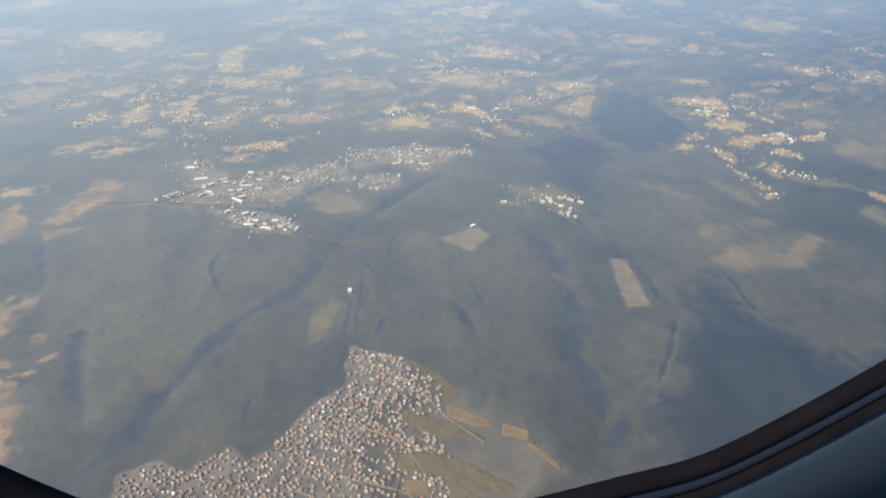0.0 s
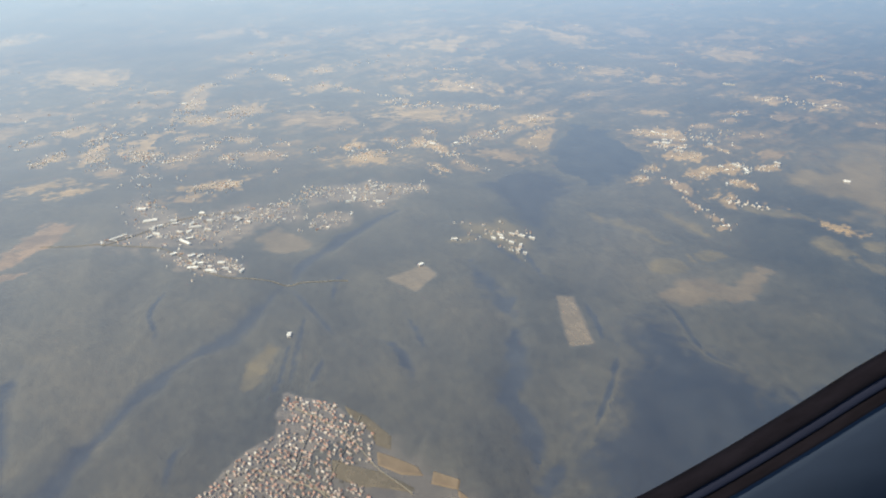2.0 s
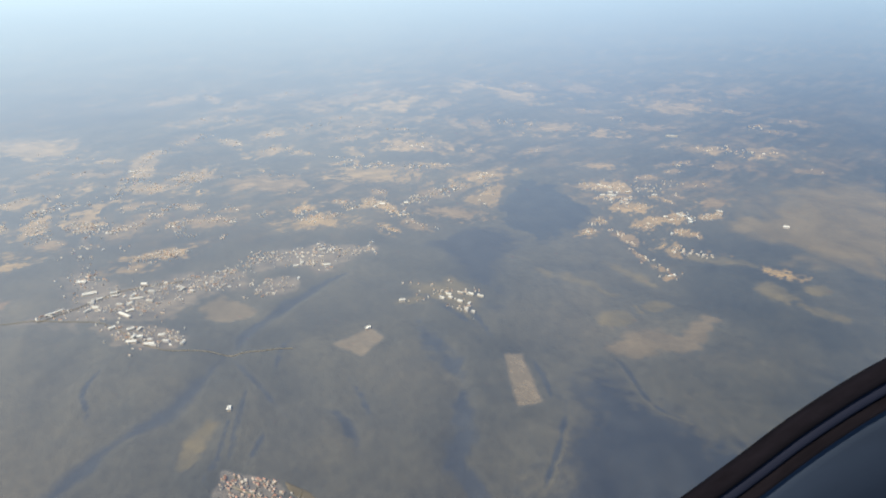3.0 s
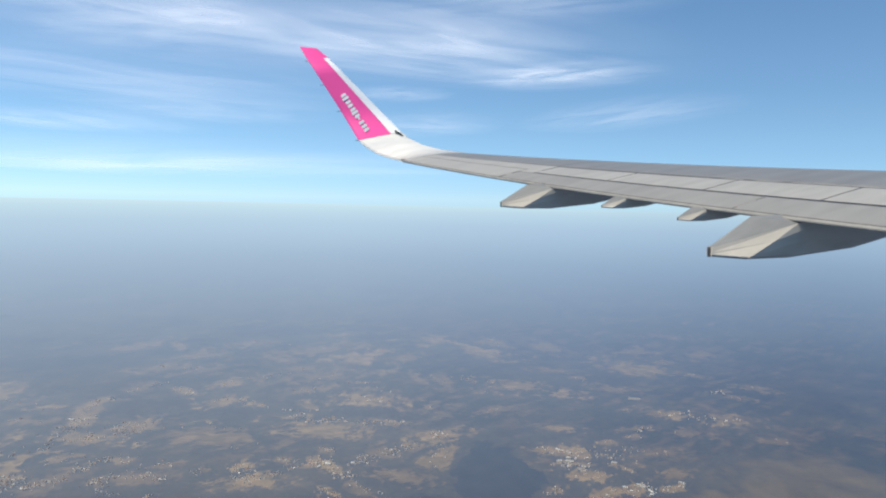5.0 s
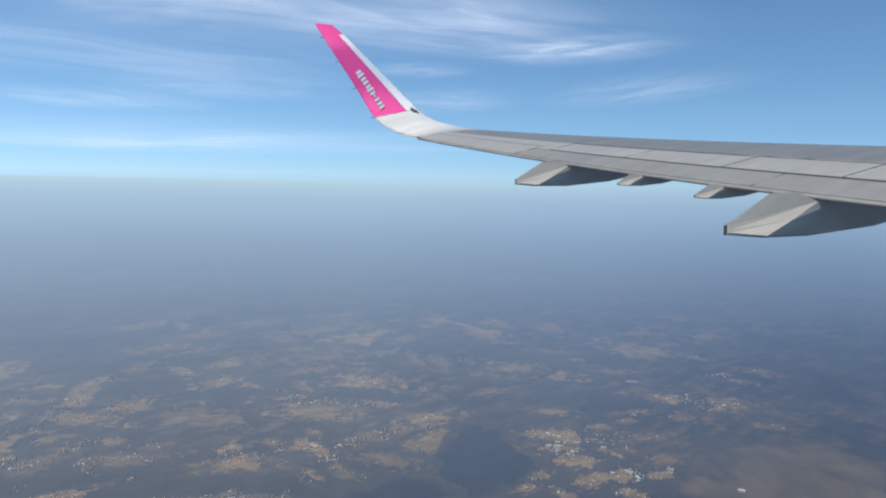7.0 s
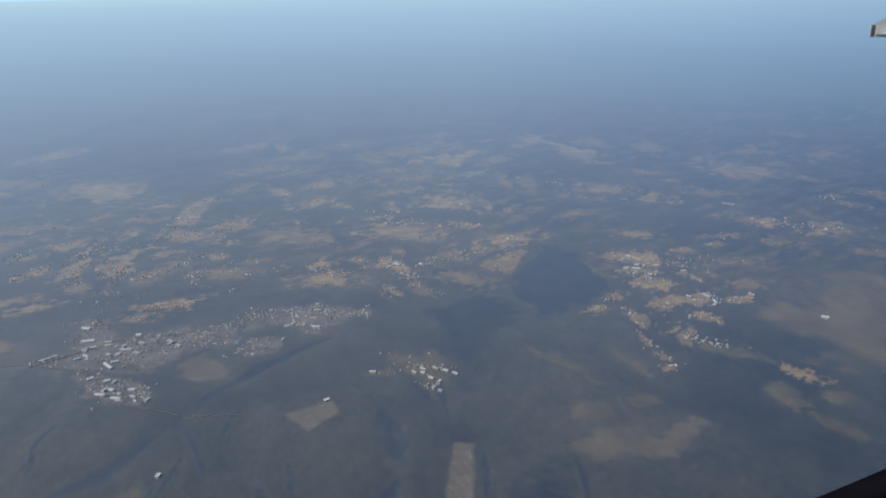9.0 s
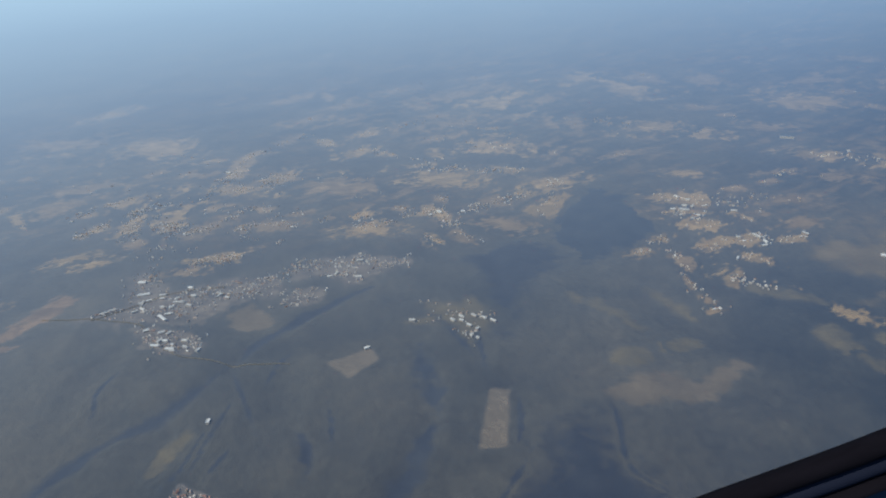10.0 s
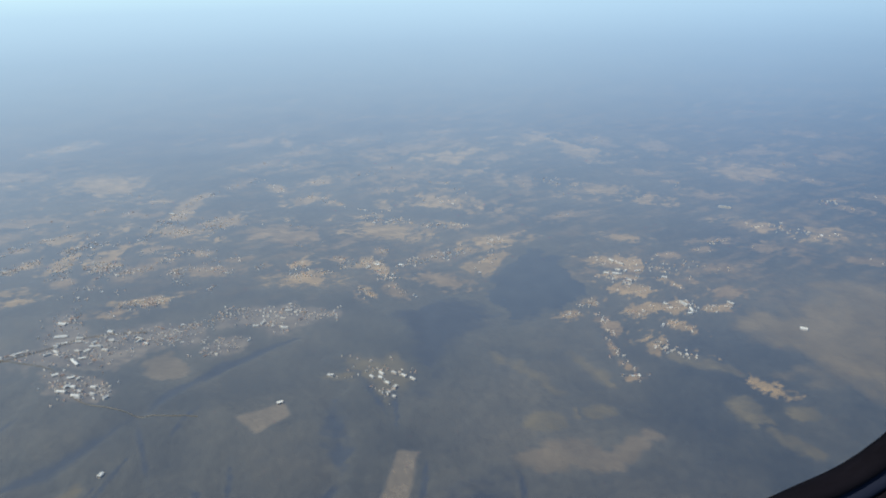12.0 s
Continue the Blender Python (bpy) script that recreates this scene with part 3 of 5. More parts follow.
def plot(name, outline, material, lift=0.003):
    """A small field drawn finely: rings from its edge to its middle, laid over the land."""
    TOWN_FIELDS.append(outline)
    ring = []
    for (ax, ay), (bx, by) in zip(outline, outline[1:] + outline[:1]):
        n = max(2, int(math.hypot(bx - ax, by - ay) / 0.008))
        ring += [(ax + (bx - ax) * i / n, ay + (by - ay) * i / n) for i in range(n)]
    cx, cy = sum(p[0] for p in ring) / len(ring), sum(p[1] for p in ring) / len(ring)
    verts, cover = [], []
    for k, c in ((1.10, 0.55), (1.0, 0.8), (0.88, 1.0), (0.6, 1.0), (0.3, 1.0), (0.02, 1.0)):
        for x, y in ring:
            x, y = cx + (x - cx) * k, cy + (y - cy) * k
            verts.append((x, y, height(x, y) + (lift if k < 1.1 else 0.0)))
            cover.append(c)
    n = len(ring)
    faces = [(k * n + i, k * n + (i + 1) % n, (k + 1) * n + (i + 1) % n, (k + 1) * n + i) for k in range(5) for i in range(n)] + [tuple(range(5 * n, 6 * n))]
    me = mesh_of(name, verts, faces, material)
    me.attributes.new("cover", "FLOAT", "POINT").data.foreach_set("value", cover)
    return new(name, me)


def olive_field(outline):
    tagged(plot("field", outline, OLIVE), "dull olive winter field beside the town", "field", "town-edge fields")


def orange_field(outline):
    tagged(plot("field", outline, ORANGE, 0.0038), "dry orange-brown field beside the town", "field", "town-edge fields")


def farmland(outline):
    tagged(draped("farmland", outline, FARM, ragged=0.10), "dull brown farmland between the town and the woods", "field", kind="structure")


def belt(line, width):
    ob = new("dark_belt", bpy.data.meshes.new("dark_belt"))
    COVERS.append((ob, [tuple(p) for p in smooth_line(line, 5)], (width * 2.6 if width > 0.0125 else max(width * 1.6, 0.016)), BELT, 0.30, line[0][0], True))
    tagged(ob, "dark band of valley woods, tracks and painted slope shade", "woodland", "wooded valleys", "structure")


def wooded_hill(outline):
    tagged(draped("wooded_hill", outline, HILL, ragged=0.15), "dark evergreen wooded hill among tan ridges", "woodland")


def road(line):
    tagged(ribbon("road", line, 0.0008, ROAD, 0.004), "thin pale country road", "road", kind="structure")


def street(line):
    tagged(ribbon("street", line, 0.0026, STREET, 0.0060), "narrow pale village street", "street", kind="structure")


TOWN_NEAR = earth("village_gardens", (0.096, 0.088, 0.076), (0.168, 0.146, 0.120), 150, 24, margin=45)
STUBBLE_DULL = earth("dull_pasture", (0.128, 0.098, 0.054), (0.205, 0.153, 0.083), 50, 5, lines=0, turn=10, margin=9, edge=0.7, feather=0.65)
PASTURE = earth("beige_pasture", (0.118, 0.094, 0.061), (0.168, 0.131, 0.084), 50, 8, margin=18, edge=0.75, feather=0.42)
FARM = earth("dull_farmland", (0.092, 0.083, 0.068), (0.138, 0.120, 0.094), 80, 9, margin=14, edge=0.7, feather=0.6)
OLIVE_PALE = earth("pale_meadow", (0.148, 0.118, 0.078), (0.205, 0.160, 0.106), 60, 14, lines=45, turn=30, margin=40, feather=0.8)

# Valley woods, tracks and slope shade, all traced as dark bands.
BELTS = [
    ([(-1.14, 1.50), (-1.06, 1.60), (-1.00, 1.66), (-0.96, 1.74), (-0.94, 1.88), (-0.89, 1.99), (-0.84, 2.11), (-0.80, 2.17), (-0.73, 2.28), (-0.65, 2.34), (-0.56, 2.44), (-0.49, 2.62), (-0.42, 2.79)], 0.021),
    ([(-1.13, 1.74), (-1.23, 1.95), (-1.29, 2.12), (-1.31, 2.25), (-1.27, 2.31)], 0.019),
    ([(-1.55, 2.49), (-1.68, 2.75), (-1.73, 2.89)], 0.014),
    ([(-0.84, 2.28), (-0.86, 2.42), (-0.92, 2.58), (-0.88, 2.81)], 0.010),
    ([(0.49, 2.58), (0.54, 2.49), (0.51, 2.25), (0.46, 2.03), (0.48, 1.93), (0.50, 1.82), (0.50, 1.73), (0.44, 1.55)], 0.023),
    ([(0.48, 1.58), (0.53, 1.68), (0.59, 1.76)], 0.018),
    ([(0.94, 2.33), (0.88, 2.18), (0.82, 2.05), (0.74, 1.91), (0.67, 1.79)], 0.009),
    ([(1.20, 2.72), (1.26, 2.54), (1.26, 2.31), (1.29, 2.20), (1.37, 2.14), (1.44, 2.09)], 0.011),
    ([(0.875, 2.66), (0.885, 2.46), (0.875, 2.30)], 0.0124),
    ([(0.01, 2.37), (0.08, 2.29), (0.13, 2.14)], 0.014),
    ([(0.10, 2.55), (0.14, 2.44), (0.19, 2.26)], 0.009),
    ([(-0.40, 2.77), (-0.35, 2.97), (-0.28, 3.08), (-0.05, 3.41), (0.21, 3.72)], 0.017),
    ([(-0.40, 2.77), (-0.27, 2.56), (-0.13, 2.34)], 0.008),
    ([(-0.30, 2.56), (-0.31, 2.28), (-0.31, 2.09)], 0.009),
    ([(-0.34, 2.36), (-0.35, 2.19), (-0.38, 2.03)], 0.007),
    ([(-0.20, 2.27), (-0.25, 2.10)], 0.005),
    ([(-0.63, 1.67), (-0.64, 1.82), (-0.60, 1.88)], 0.011),
    ([(0.42, 2.98), (0.46, 2.80), (0.51, 2.66), (0.56, 2.50)], 0.026),
    ([(0.68, 3.09), (0.72, 2.88), (0.74, 2.76)], 0.010),
    ([(-0.20, 2.64), (-0.19, 2.79), (-0.13, 2.90)], 0.008),
    ([(1.36, 4.84), (1.15, 4.57), (0.87, 4.25), (0.70, 4.01), (0.78, 3.58)], 0.023),
    ([(0.50, 3.17), (0.69, 2.87)], 0.009),
]
for line, width in BELTS:
    if width > 0.0125:
        valley(line, width)
ground = tagged(new("ground", bpy.data.meshes.new("ground")), "rolling brown winter woodland stretching to the horizon", "ground", kind="structure")
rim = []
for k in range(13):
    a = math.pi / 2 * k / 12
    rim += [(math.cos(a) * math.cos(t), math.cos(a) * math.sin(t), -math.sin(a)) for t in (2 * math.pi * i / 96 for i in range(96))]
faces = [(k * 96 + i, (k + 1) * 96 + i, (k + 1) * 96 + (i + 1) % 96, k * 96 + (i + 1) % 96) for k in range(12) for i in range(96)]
backdrop = tagged(new("backdrop", mesh_of("backdrop", rim, faces, DISTANCE)), "glowing backdrop shell with painted blue haze below the horizon", "backdrop", kind="structure")
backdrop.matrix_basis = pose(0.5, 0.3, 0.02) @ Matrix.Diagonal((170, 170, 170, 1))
for line, width in BELTS:
    belt(line, width)

hill_field([(-3.96, 7.78), (-3.88, 7.98)], 0.136, 4)
hill_field([(-3.69, 6.44), (-3.41, 6.55), (-3.17, 6.62), (-2.87, 6.51)], 0.148, 4)
hill_field([(-2.80, 6.40), (-2.70, 6.51), (-2.38, 6.30)], 0.180, 1)
hill_field([(-2.34, 6.22), (-2.07, 6.12), (-1.68, 5.80)], 0.087, 4)
thin_field([(-2.26, 5.53), (-2.17, 5.69)], 0.048, 2)
thin_field([(-1.98, 5.61), (-1.70, 5.44), (-1.66, 5.67)], 0.050, 4)
hill_field([(-2.88, 5.45), (-2.59, 5.32), (-2.24, 5.15)], 0.141, 2)
hill_field([(-2.24, 4.90), (-2.07, 4.99)], 0.079, 6)
hill_field([(-1.98, 4.95), (-1.88, 5.08)], 0.098, 5)
hill_field([(-2.05, 4.78), (-1.85, 4.80), (-1.67, 4.87), (-1.49, 4.94), (-1.45, 5.05), (-1.39, 5.19)], 0.059, 28)
hill_field([(-1.43, 5.24), (-1.45, 5.47), (-1.51, 5.82), (-1.53, 6.05), (-1.40, 6.10), (-1.35, 6.33)], 0.068, 28)
thin_field([(-1.35, 6.33), (-1.23, 6.52), (-1.09, 6.59)], 0.078, 8)
hill_field([(-1.37, 5.14), (-1.20, 5.10)], 0.084, 9)
hill_field([(-1.39, 4.67), (-1.25, 4.71), (-1.16, 4.78)], 0.043, 3)
thin_field([(-2.36, 4.75), (-2.26, 4.77)], 0.040, 5)
hill_field([(-2.19, 4.37), (-2.12, 4.46), (-2.08, 4.61)], 0.047, 14)
hill_field([(-1.78, 4.30), (-1.88, 4.53), (-1.91, 4.68), (-1.91, 4.77)], 0.077, 26)
hill_field([(-1.61, 4.40), (-1.49, 4.53)], 0.184, 44)
thin_field([(-1.34, 4.33), (-1.27, 4.41)], 0.073, 9)
thin_field([(-1.24, 4.42), (-1.20, 4.50)], 0.083, 9)
thin_field([(-1.15, 4.59), (-1.04, 4.71), (-0.84, 4.76)], 0.042, 16)
hill_field([(-1.04, 4.36), (-0.90, 4.47), (-0.80, 4.62), (-0.62, 4.68)], 0.071, 10)
hill_field([(-0.84, 4.40), (-0.74, 4.47), (-0.60, 4.37)], 0.062, 9)
hill_field([(-1.12, 5.24), (-1.06, 5.33), (-0.99, 5.50)], 0.099, 14)
hill_field([(-1.08, 5.16), (-0.96, 5.03), (-0.86, 4.97)], 0.042, 2)
hill_field([(-0.81, 5.26), (-0.65, 5.41), (-0.43, 5.29), (-0.13, 5.23)], 0.083, 4)
hill_field([(-0.70, 5.15), (-0.48, 4.99), (-0.27, 4.88), (-0.06, 4.94)], 0.058, 2)
thin_field([(-0.68, 5.23), (-0.48, 5.14), (-0.24, 5.06)], 0.118, 0)
hill_field([(-1.00, 6.46), (-0.80, 6.24)], 0.069, 7)
thin_field([(-1.04, 7.00), (-0.93, 7.06)], 0.111, 5)
thin_field([(-1.36, 7.09), (-1.24, 7.15)], 0.109, 3)
thin_field([(-1.47, 8.38), (-1.19, 7.87)], 0.062, 5)
thin_field([(-1.99, 8.00), (-1.73, 8.12), (-1.53, 8.59)], 0.130, 1)
thin_field([(-1.10, 7.55), (-1.00, 7.73)], 0.147, 2)
thin_field([(-0.60, 8.28), (-0.47, 8.37)], 0.136, 2)
hill_field([(-0.36, 8.77), (-0.19, 8.35), (-0.01, 8.22)], 0.080, 2)
thin_field([(0.14, 7.74), (0.29, 7.87)], 0.250, 0)
hill_field([(0.58, 7.39), (0.84, 7.50)], 0.161, 1)
hill_field([(0.82, 6.95), (1.02, 7.21)], 0.103, 0)
thin_field([(1.06, 7.42), (1.20, 7.55)], 0.083, 0)
thin_field([(0.32, 8.71), (0.58, 8.82)], 0.107, 3)
hill_field([(1.51, 8.30), (1.78, 8.37), (1.94, 8.06), (2.14, 7.65)], 0.191, 2)
hill_field([(-0.60, 6.50), (-0.49, 6.64)], 0.064, 4)
thin_field([(-0.45, 6.75), (-0.28, 6.68), (-0.13, 6.75), (-0.05, 6.87)], 0.101, 9)
thin_field([(-0.01, 6.99), (0.13, 7.06)], 0.075, 2)
thin_field([(0.17, 6.74), (0.40, 6.85)], 0.124, 4)
hill_field([(0.50, 6.72), (0.71, 6.40)], 0.075, 4)
thin_field([(0.06, 6.22), (0.21, 6.32), (0.44, 6.17)], 0.116, 5)
hill_field([(0.37, 5.99), (0.49, 6.07)], 0.120, 2)
hill_field([(0.54, 5.97), (0.77, 5.91)], 0.107, 9)
thin_field([(0.72, 6.28), (0.90, 6.09)], 0.061, 4)
thin_field([(0.80, 5.85), (1.00, 5.85), (1.19, 5.73)], 0.107, 2)
hill_field([(-0.61, 6.00), (-0.47, 6.08)], 0.066, 5)
hill_field([(-0.44, 6.04), (-0.23, 5.97), (-0.05, 5.80), (0.11, 5.71), (0.27, 5.70)], 0.074, 12)
hill_field([(0.03, 5.57), (0.25, 5.47), (0.45, 5.44)], 0.099, 16)
hill_field([(0.19, 5.25), (0.39, 5.23)], 0.118, 0)
hill_field([(0.42, 5.42), (0.71, 5.36), (0.92, 5.37)], 0.072, 14)
hill_field([(0.30, 4.86), (0.41, 4.73)], 0.042, 5)
thin_field([(1.12, 6.92), (1.23, 6.30)], 0.073, 0)
thin_field([(1.32, 6.83), (1.41, 6.20)], 0.063, 2)
hill_field([(1.50, 6.43), (1.65, 6.57), (1.73, 6.14)], 0.100, 9)
hill_field([(1.76, 6.42), (1.86, 6.20)], 0.081, 2)
thin_field([(1.59, 5.52), (1.76, 5.65)], 0.067, 4)
hill_field([(1.06, 4.97), (1.20, 5.03)], 0.097, 10)
hill_field([(0.91, 4.47), (1.04, 4.58), (1.11, 4.73), (1.18, 4.89)], 0.068, 7)
hill_field([(0.49, 4.52), (0.61, 4.65), (0.74, 4.76), (0.83, 4.81), (0.95, 4.88)], 0.081, 34)
hill_field([(0.09, 4.52), (0.23, 4.62), (0.34, 4.57), (0.47, 4.38)], 0.062, 34)
hill_field([(0.30, 4.21), (0.42, 4.07)], 0.025, 6)
hill_field([(0.47, 4.29), (0.65, 4.09)], 0.034, 5)
thin_field([(0.01, 4.68), (0.10, 4.66)], 0.036, 5)
hill_field([(-0.01, 4.38), (0.06, 4.47)], 0.026, 8)
hill_field([(-0.26, 4.46), (-0.16, 4.60)], 0.059, 7)
hill_field([(-0.19, 4.33), (0.01, 4.32)], 0.075, 7)
thin_field([(0.68, 4.43), (0.86, 4.33)], 0.079, 0)
thin_field([(-0.46, 4.48), (-0.38, 4.54)], 0.032, 7)
thin_field([(2.13, 8.28), (2.39, 7.98)], 0.138, 3)
thin_field([(2.78, 8.12), (2.89, 7.77)], 0.127, 0)
thin_field([(3.18, 7.34), (3.48, 7.41), (3.98, 7.59)], 0.173, 0)
hill_field([(3.34, 7.04), (3.44, 6.79), (3.63, 6.92)], 0.172, 0)
thin_field([(3.91, 7.26), (3.96, 7.09)], 0.071, 5)
thin_field([(4.42, 8.47), (4.72, 8.42)], 0.123, 0)
thin_field([(4.41, 7.41), (4.68, 7.56)], 0.105, 0)
thin_field([(3.92, 6.66), (4.01, 6.57)], 0.061, 4)
thin_field([(2.44, 6.81), (2.63, 6.79)], 0.085, 2)
thin_field([(2.65, 6.57), (2.76, 6.34)], 0.043, 4)
hill_field([(1.95, 6.30), (2.16, 6.26)], 0.081, 0)
hill_field([(2.23, 6.14), (2.41, 6.03)], 0.097, 1)
thin_field([(2.86, 6.18), (2.99, 6.11)], 0.088, 0)
thin_field([(3.70, 5.86), (3.86, 5.95), (4.01, 5.96)], 0.048, 9)
thin_field([(3.84, 5.79), (3.93, 5.72)], 0.053, 4)
thin_field([(4.21, 6.03), (4.27, 5.96)], 0.079, 3)
hill_field([(2.93, 5.44), (3.06, 5.34), (3.13, 5.27)], 0.075, 5)
hill_field([(3.15, 5.28), (3.26, 5.22), (3.39, 5.17), (3.55, 5.16)], 0.115, 14)
thin_field([(2.86, 5.03), (3.01, 4.91)], 0.097, 1)
hill_field([(1.96, 5.11), (2.13, 5.06)], 0.054, 0)
thin_field([(2.60, 4.98), (2.76, 5.07)], 0.060, 9)
thin_field([(2.48, 4.86), (2.61, 4.91)], 0.036, 5)
thin_field([(2.21, 4.76), (2.37, 4.75)], 0.036, 6)
hill_field([(1.75, 4.69), (1.89, 4.65), (2.03, 4.61), (2.17, 4.59), (2.31, 4.55)], 0.091, 28)
hill_field([(2.32, 4.58), (2.48, 4.61)], 0.069, 5)
thin_field([(2.47, 4.54), (2.63, 4.53)], 0.062, 3)
hill_field([(1.77, 4.41), (1.92, 4.36), (1.99, 4.31)], 0.052, 16)
hill_field([(1.84, 4.27), (2.08, 4.22)], 0.045, 7)
hill_field([(2.01, 4.39), (2.19, 4.33), (2.26, 4.25)], 0.028, 4)
thin_field([(2.30, 4.48), (2.36, 4.28)], 0.024, 2)
hill_field([(1.63, 4.02), (1.73, 4.13)], 0.033, 11)
hill_field([(1.53, 3.89), (1.62, 3.96)], 0.034, 9)
thin_field([(1.70, 3.95), (1.78, 3.84), (1.74, 3.67)], 0.037, 14)
thin_field([(1.75, 3.69), (1.77, 3.45)], 0.017, 12)
hill_field([(1.88, 3.98), (2.03, 4.01), (2.19, 4.03), (2.30, 4.06)], 0.065, 24)
hill_field([(2.11, 3.88), (2.22, 3.79)], 0.032, 9)
hill_field([(2.32, 3.99), (2.49, 4.03)], 0.030, 9)
thin_field([(2.43, 4.17), (2.60, 4.22)], 0.047, 0)
hill_field([(1.99, 3.66), (2.07, 3.58), (2.17, 3.51)], 0.062, 20)
hill_field([(2.15, 3.52), (2.24, 3.42), (2.31, 3.34)], 0.053, 0)
thin_field([(1.78, 3.43), (1.83, 3.37)], 0.016, 5)
thin_field([(1.77, 3.31), (1.90, 3.34)], 0.019, 9)
hill_field([(2.36, 3.32), (2.48, 3.22)], 0.039, 0)
thin_field([(3.41, 4.68), (3.65, 4.70)], 0.056, 2)
hill_field([(-3.41, 5.40), (-3.23, 5.39), (-3.16, 5.71), (-2.92, 5.70), (-2.67, 5.56), (-2.28, 5.29)], 0.172, 2)
thin_field([(-2.94, 5.26), (-2.68, 5.35), (-2.27, 5.21)], 0.141, 0)
thin_field([(-2.73, 4.87), (-2.59, 4.99)], 0.117, 0)
thin_field([(-3.14, 4.85), (-3.08, 4.92)], 0.050, 3)
hill_field([(-2.96, 4.80), (-2.78, 4.63), (-2.71, 4.58)], 0.031, 1)
hill_field([(-2.98, 4.20), (-2.90, 4.30), (-2.78, 4.37)], 0.046, 0)
thin_field([(-2.46, 4.72), (-2.38, 4.78)], 0.036, 4)
hill_field([(-1.99, 3.94), (-1.90, 4.00)], 0.065, 0)
hill_field([(-1.76, 3.86), (-1.69, 3.92)], 0.048, 0)
thin_field([(-2.63, 3.59), (-2.58, 3.68), (-2.47, 3.78)], 0.062, 0)
thin_field([(-4.26, 6.80), (-3.78, 6.70), (-3.30, 6.66)], 0.107, 1)
hill_field([(-2.43, 3.31), (-2.28, 3.33)], 0.015, 0)
hill_field([(-2.11, 3.35), (-1.99, 3.35)], 0.039, 0)
hill_field([(-1.06, 3.83), (-0.85, 3.98)], 0.070, 26)

thin_field([(-1.40, 4.74), (-1.28, 4.79), (-1.18, 4.82)], 0.041, 3)
thin_field([(-1.11, 3.73), (-1.02, 3.74)], 0.045, 3)
thin_field([(-1.70, 4.26), (-1.57, 4.17)], 0.052, 3)
thin_field([(-0.73, 4.63), (-0.54, 4.63)], 0.040, 3)
thin_field([(-0.85, 4.43), (-0.69, 4.44)], 0.073, 3)
thin_field([(0.29, 4.85), (0.38, 4.73)], 0.029, 3)
thin_field([(0.65, 4.71), (0.86, 4.88), (1.11, 4.96)], 0.112, 3)
thin_field([(0.45, 4.26), (0.61, 4.08)], 0.038, 3)
thin_field([(0.28, 4.21), (0.37, 4.03)], 0.036, 3)
thin_field([(-0.27, 4.46), (-0.05, 4.34)], 0.057, 3)
thin_field([(0.16, 5.68), (0.30, 5.40)], 0.132, 3)
thin_field([(-3.03, 5.61), (-2.56, 5.37), (-2.23, 5.18)], 0.196, 3)
house_row([(-1.35, 4.13), (-1.33, 3.91), (-1.26, 3.67), (-1.23, 3.51)], 0.059, 26)
house_row([(-1.31, 3.70), (-1.20, 3.62)], 0.051, 10)
house_row([(-1.02, 4.43), (-0.93, 4.37), (-0.85, 4.20)], 0.075, 40)
house_row([(-1.23, 4.54), (-1.13, 4.63), (-1.05, 4.75), (-0.91, 4.78)], 0.050, 34)
house_row([(-2.42, 4.81), (-2.32, 4.87), (-2.17, 4.91)], 0.072, 16)
house_row([(-2.42, 4.66), (-2.35, 4.72)], 0.037, 8)
house_row([(-2.16, 4.31), (-2.13, 4.48), (-2.05, 4.68)], 0.066, 34)
house_row([(-1.93, 4.78), (-1.83, 4.62), (-1.76, 4.39), (-1.74, 4.26)], 0.088, 40)
house_row([(-1.87, 4.87), (-1.79, 4.79)], 0.085, 26)
house_row([(-1.59, 4.55), (-1.46, 4.50), (-1.31, 4.36), (-1.24, 4.45)], 0.088, 60)
house_row([(-1.54, 5.15), (-1.49, 5.37), (-1.47, 5.66)], 0.086, 26)
house_row([(-1.32, 5.21), (-1.20, 5.12)], 0.080, 16)
house_row([(-1.14, 5.52), (-1.01, 5.18)], 0.156, 34)
house_row([(-1.01, 3.80), (-0.97, 3.89), (-0.91, 3.93), (-0.85, 3.89)], 0.089, 60)
house_row([(-0.23, 4.59), (-0.05, 4.29)], 0.071, 24)
house_row([(0.27, 4.52), (0.35, 4.68)], 0.058, 14)
house_row([(0.37, 4.43), (0.50, 4.31)], 0.060, 26)
house_row([(0.18, 5.51), (0.35, 5.47)], 0.085, 20)
house_row([(0.56, 5.37), (0.83, 5.37)], 0.053, 14)
house_row([(0.52, 4.65), (0.59, 4.61)], 0.068, 12)
house_row([(-0.61, 3.63), (-0.46, 3.70), (-0.38, 3.90)], 0.054, 40)
house_row([(-0.67, 4.42), (-0.59, 4.43)], 0.047, 10)
house_row([(-0.66, 4.20), (-0.62, 4.14)], 0.055, 8)
house_row([(-0.55, 3.66), (-0.39, 3.77), (-0.28, 3.87)], 0.111, 46)
house_row([(-0.24, 3.87), (-0.00, 3.80), (0.27, 3.82)], 0.081, 60)
house_row([(-0.14, 3.68), (-0.01, 3.62)], 0.034, 14)
house_row([(-0.41, 3.46), (-0.15, 3.51)], 0.045, 16)
house_row([(-0.42, 3.31), (-0.23, 3.39)], 0.042, 18)
house_row([(-0.69, 3.49), (-0.51, 3.56)], 0.140, 42)
house_row([(-0.96, 3.32), (-0.73, 3.48)], 0.124, 60)
house_row([(-1.03, 3.21), (-0.94, 3.31)], 0.064, 14)
house_row([(-0.95, 2.97), (-0.64, 2.98)], 0.119, 50)
house_row([(-1.30, 3.41), (-1.15, 3.46)], 0.070, 8)
house_row([(-1.37, 3.57), (-1.24, 3.72)], 0.055, 10)
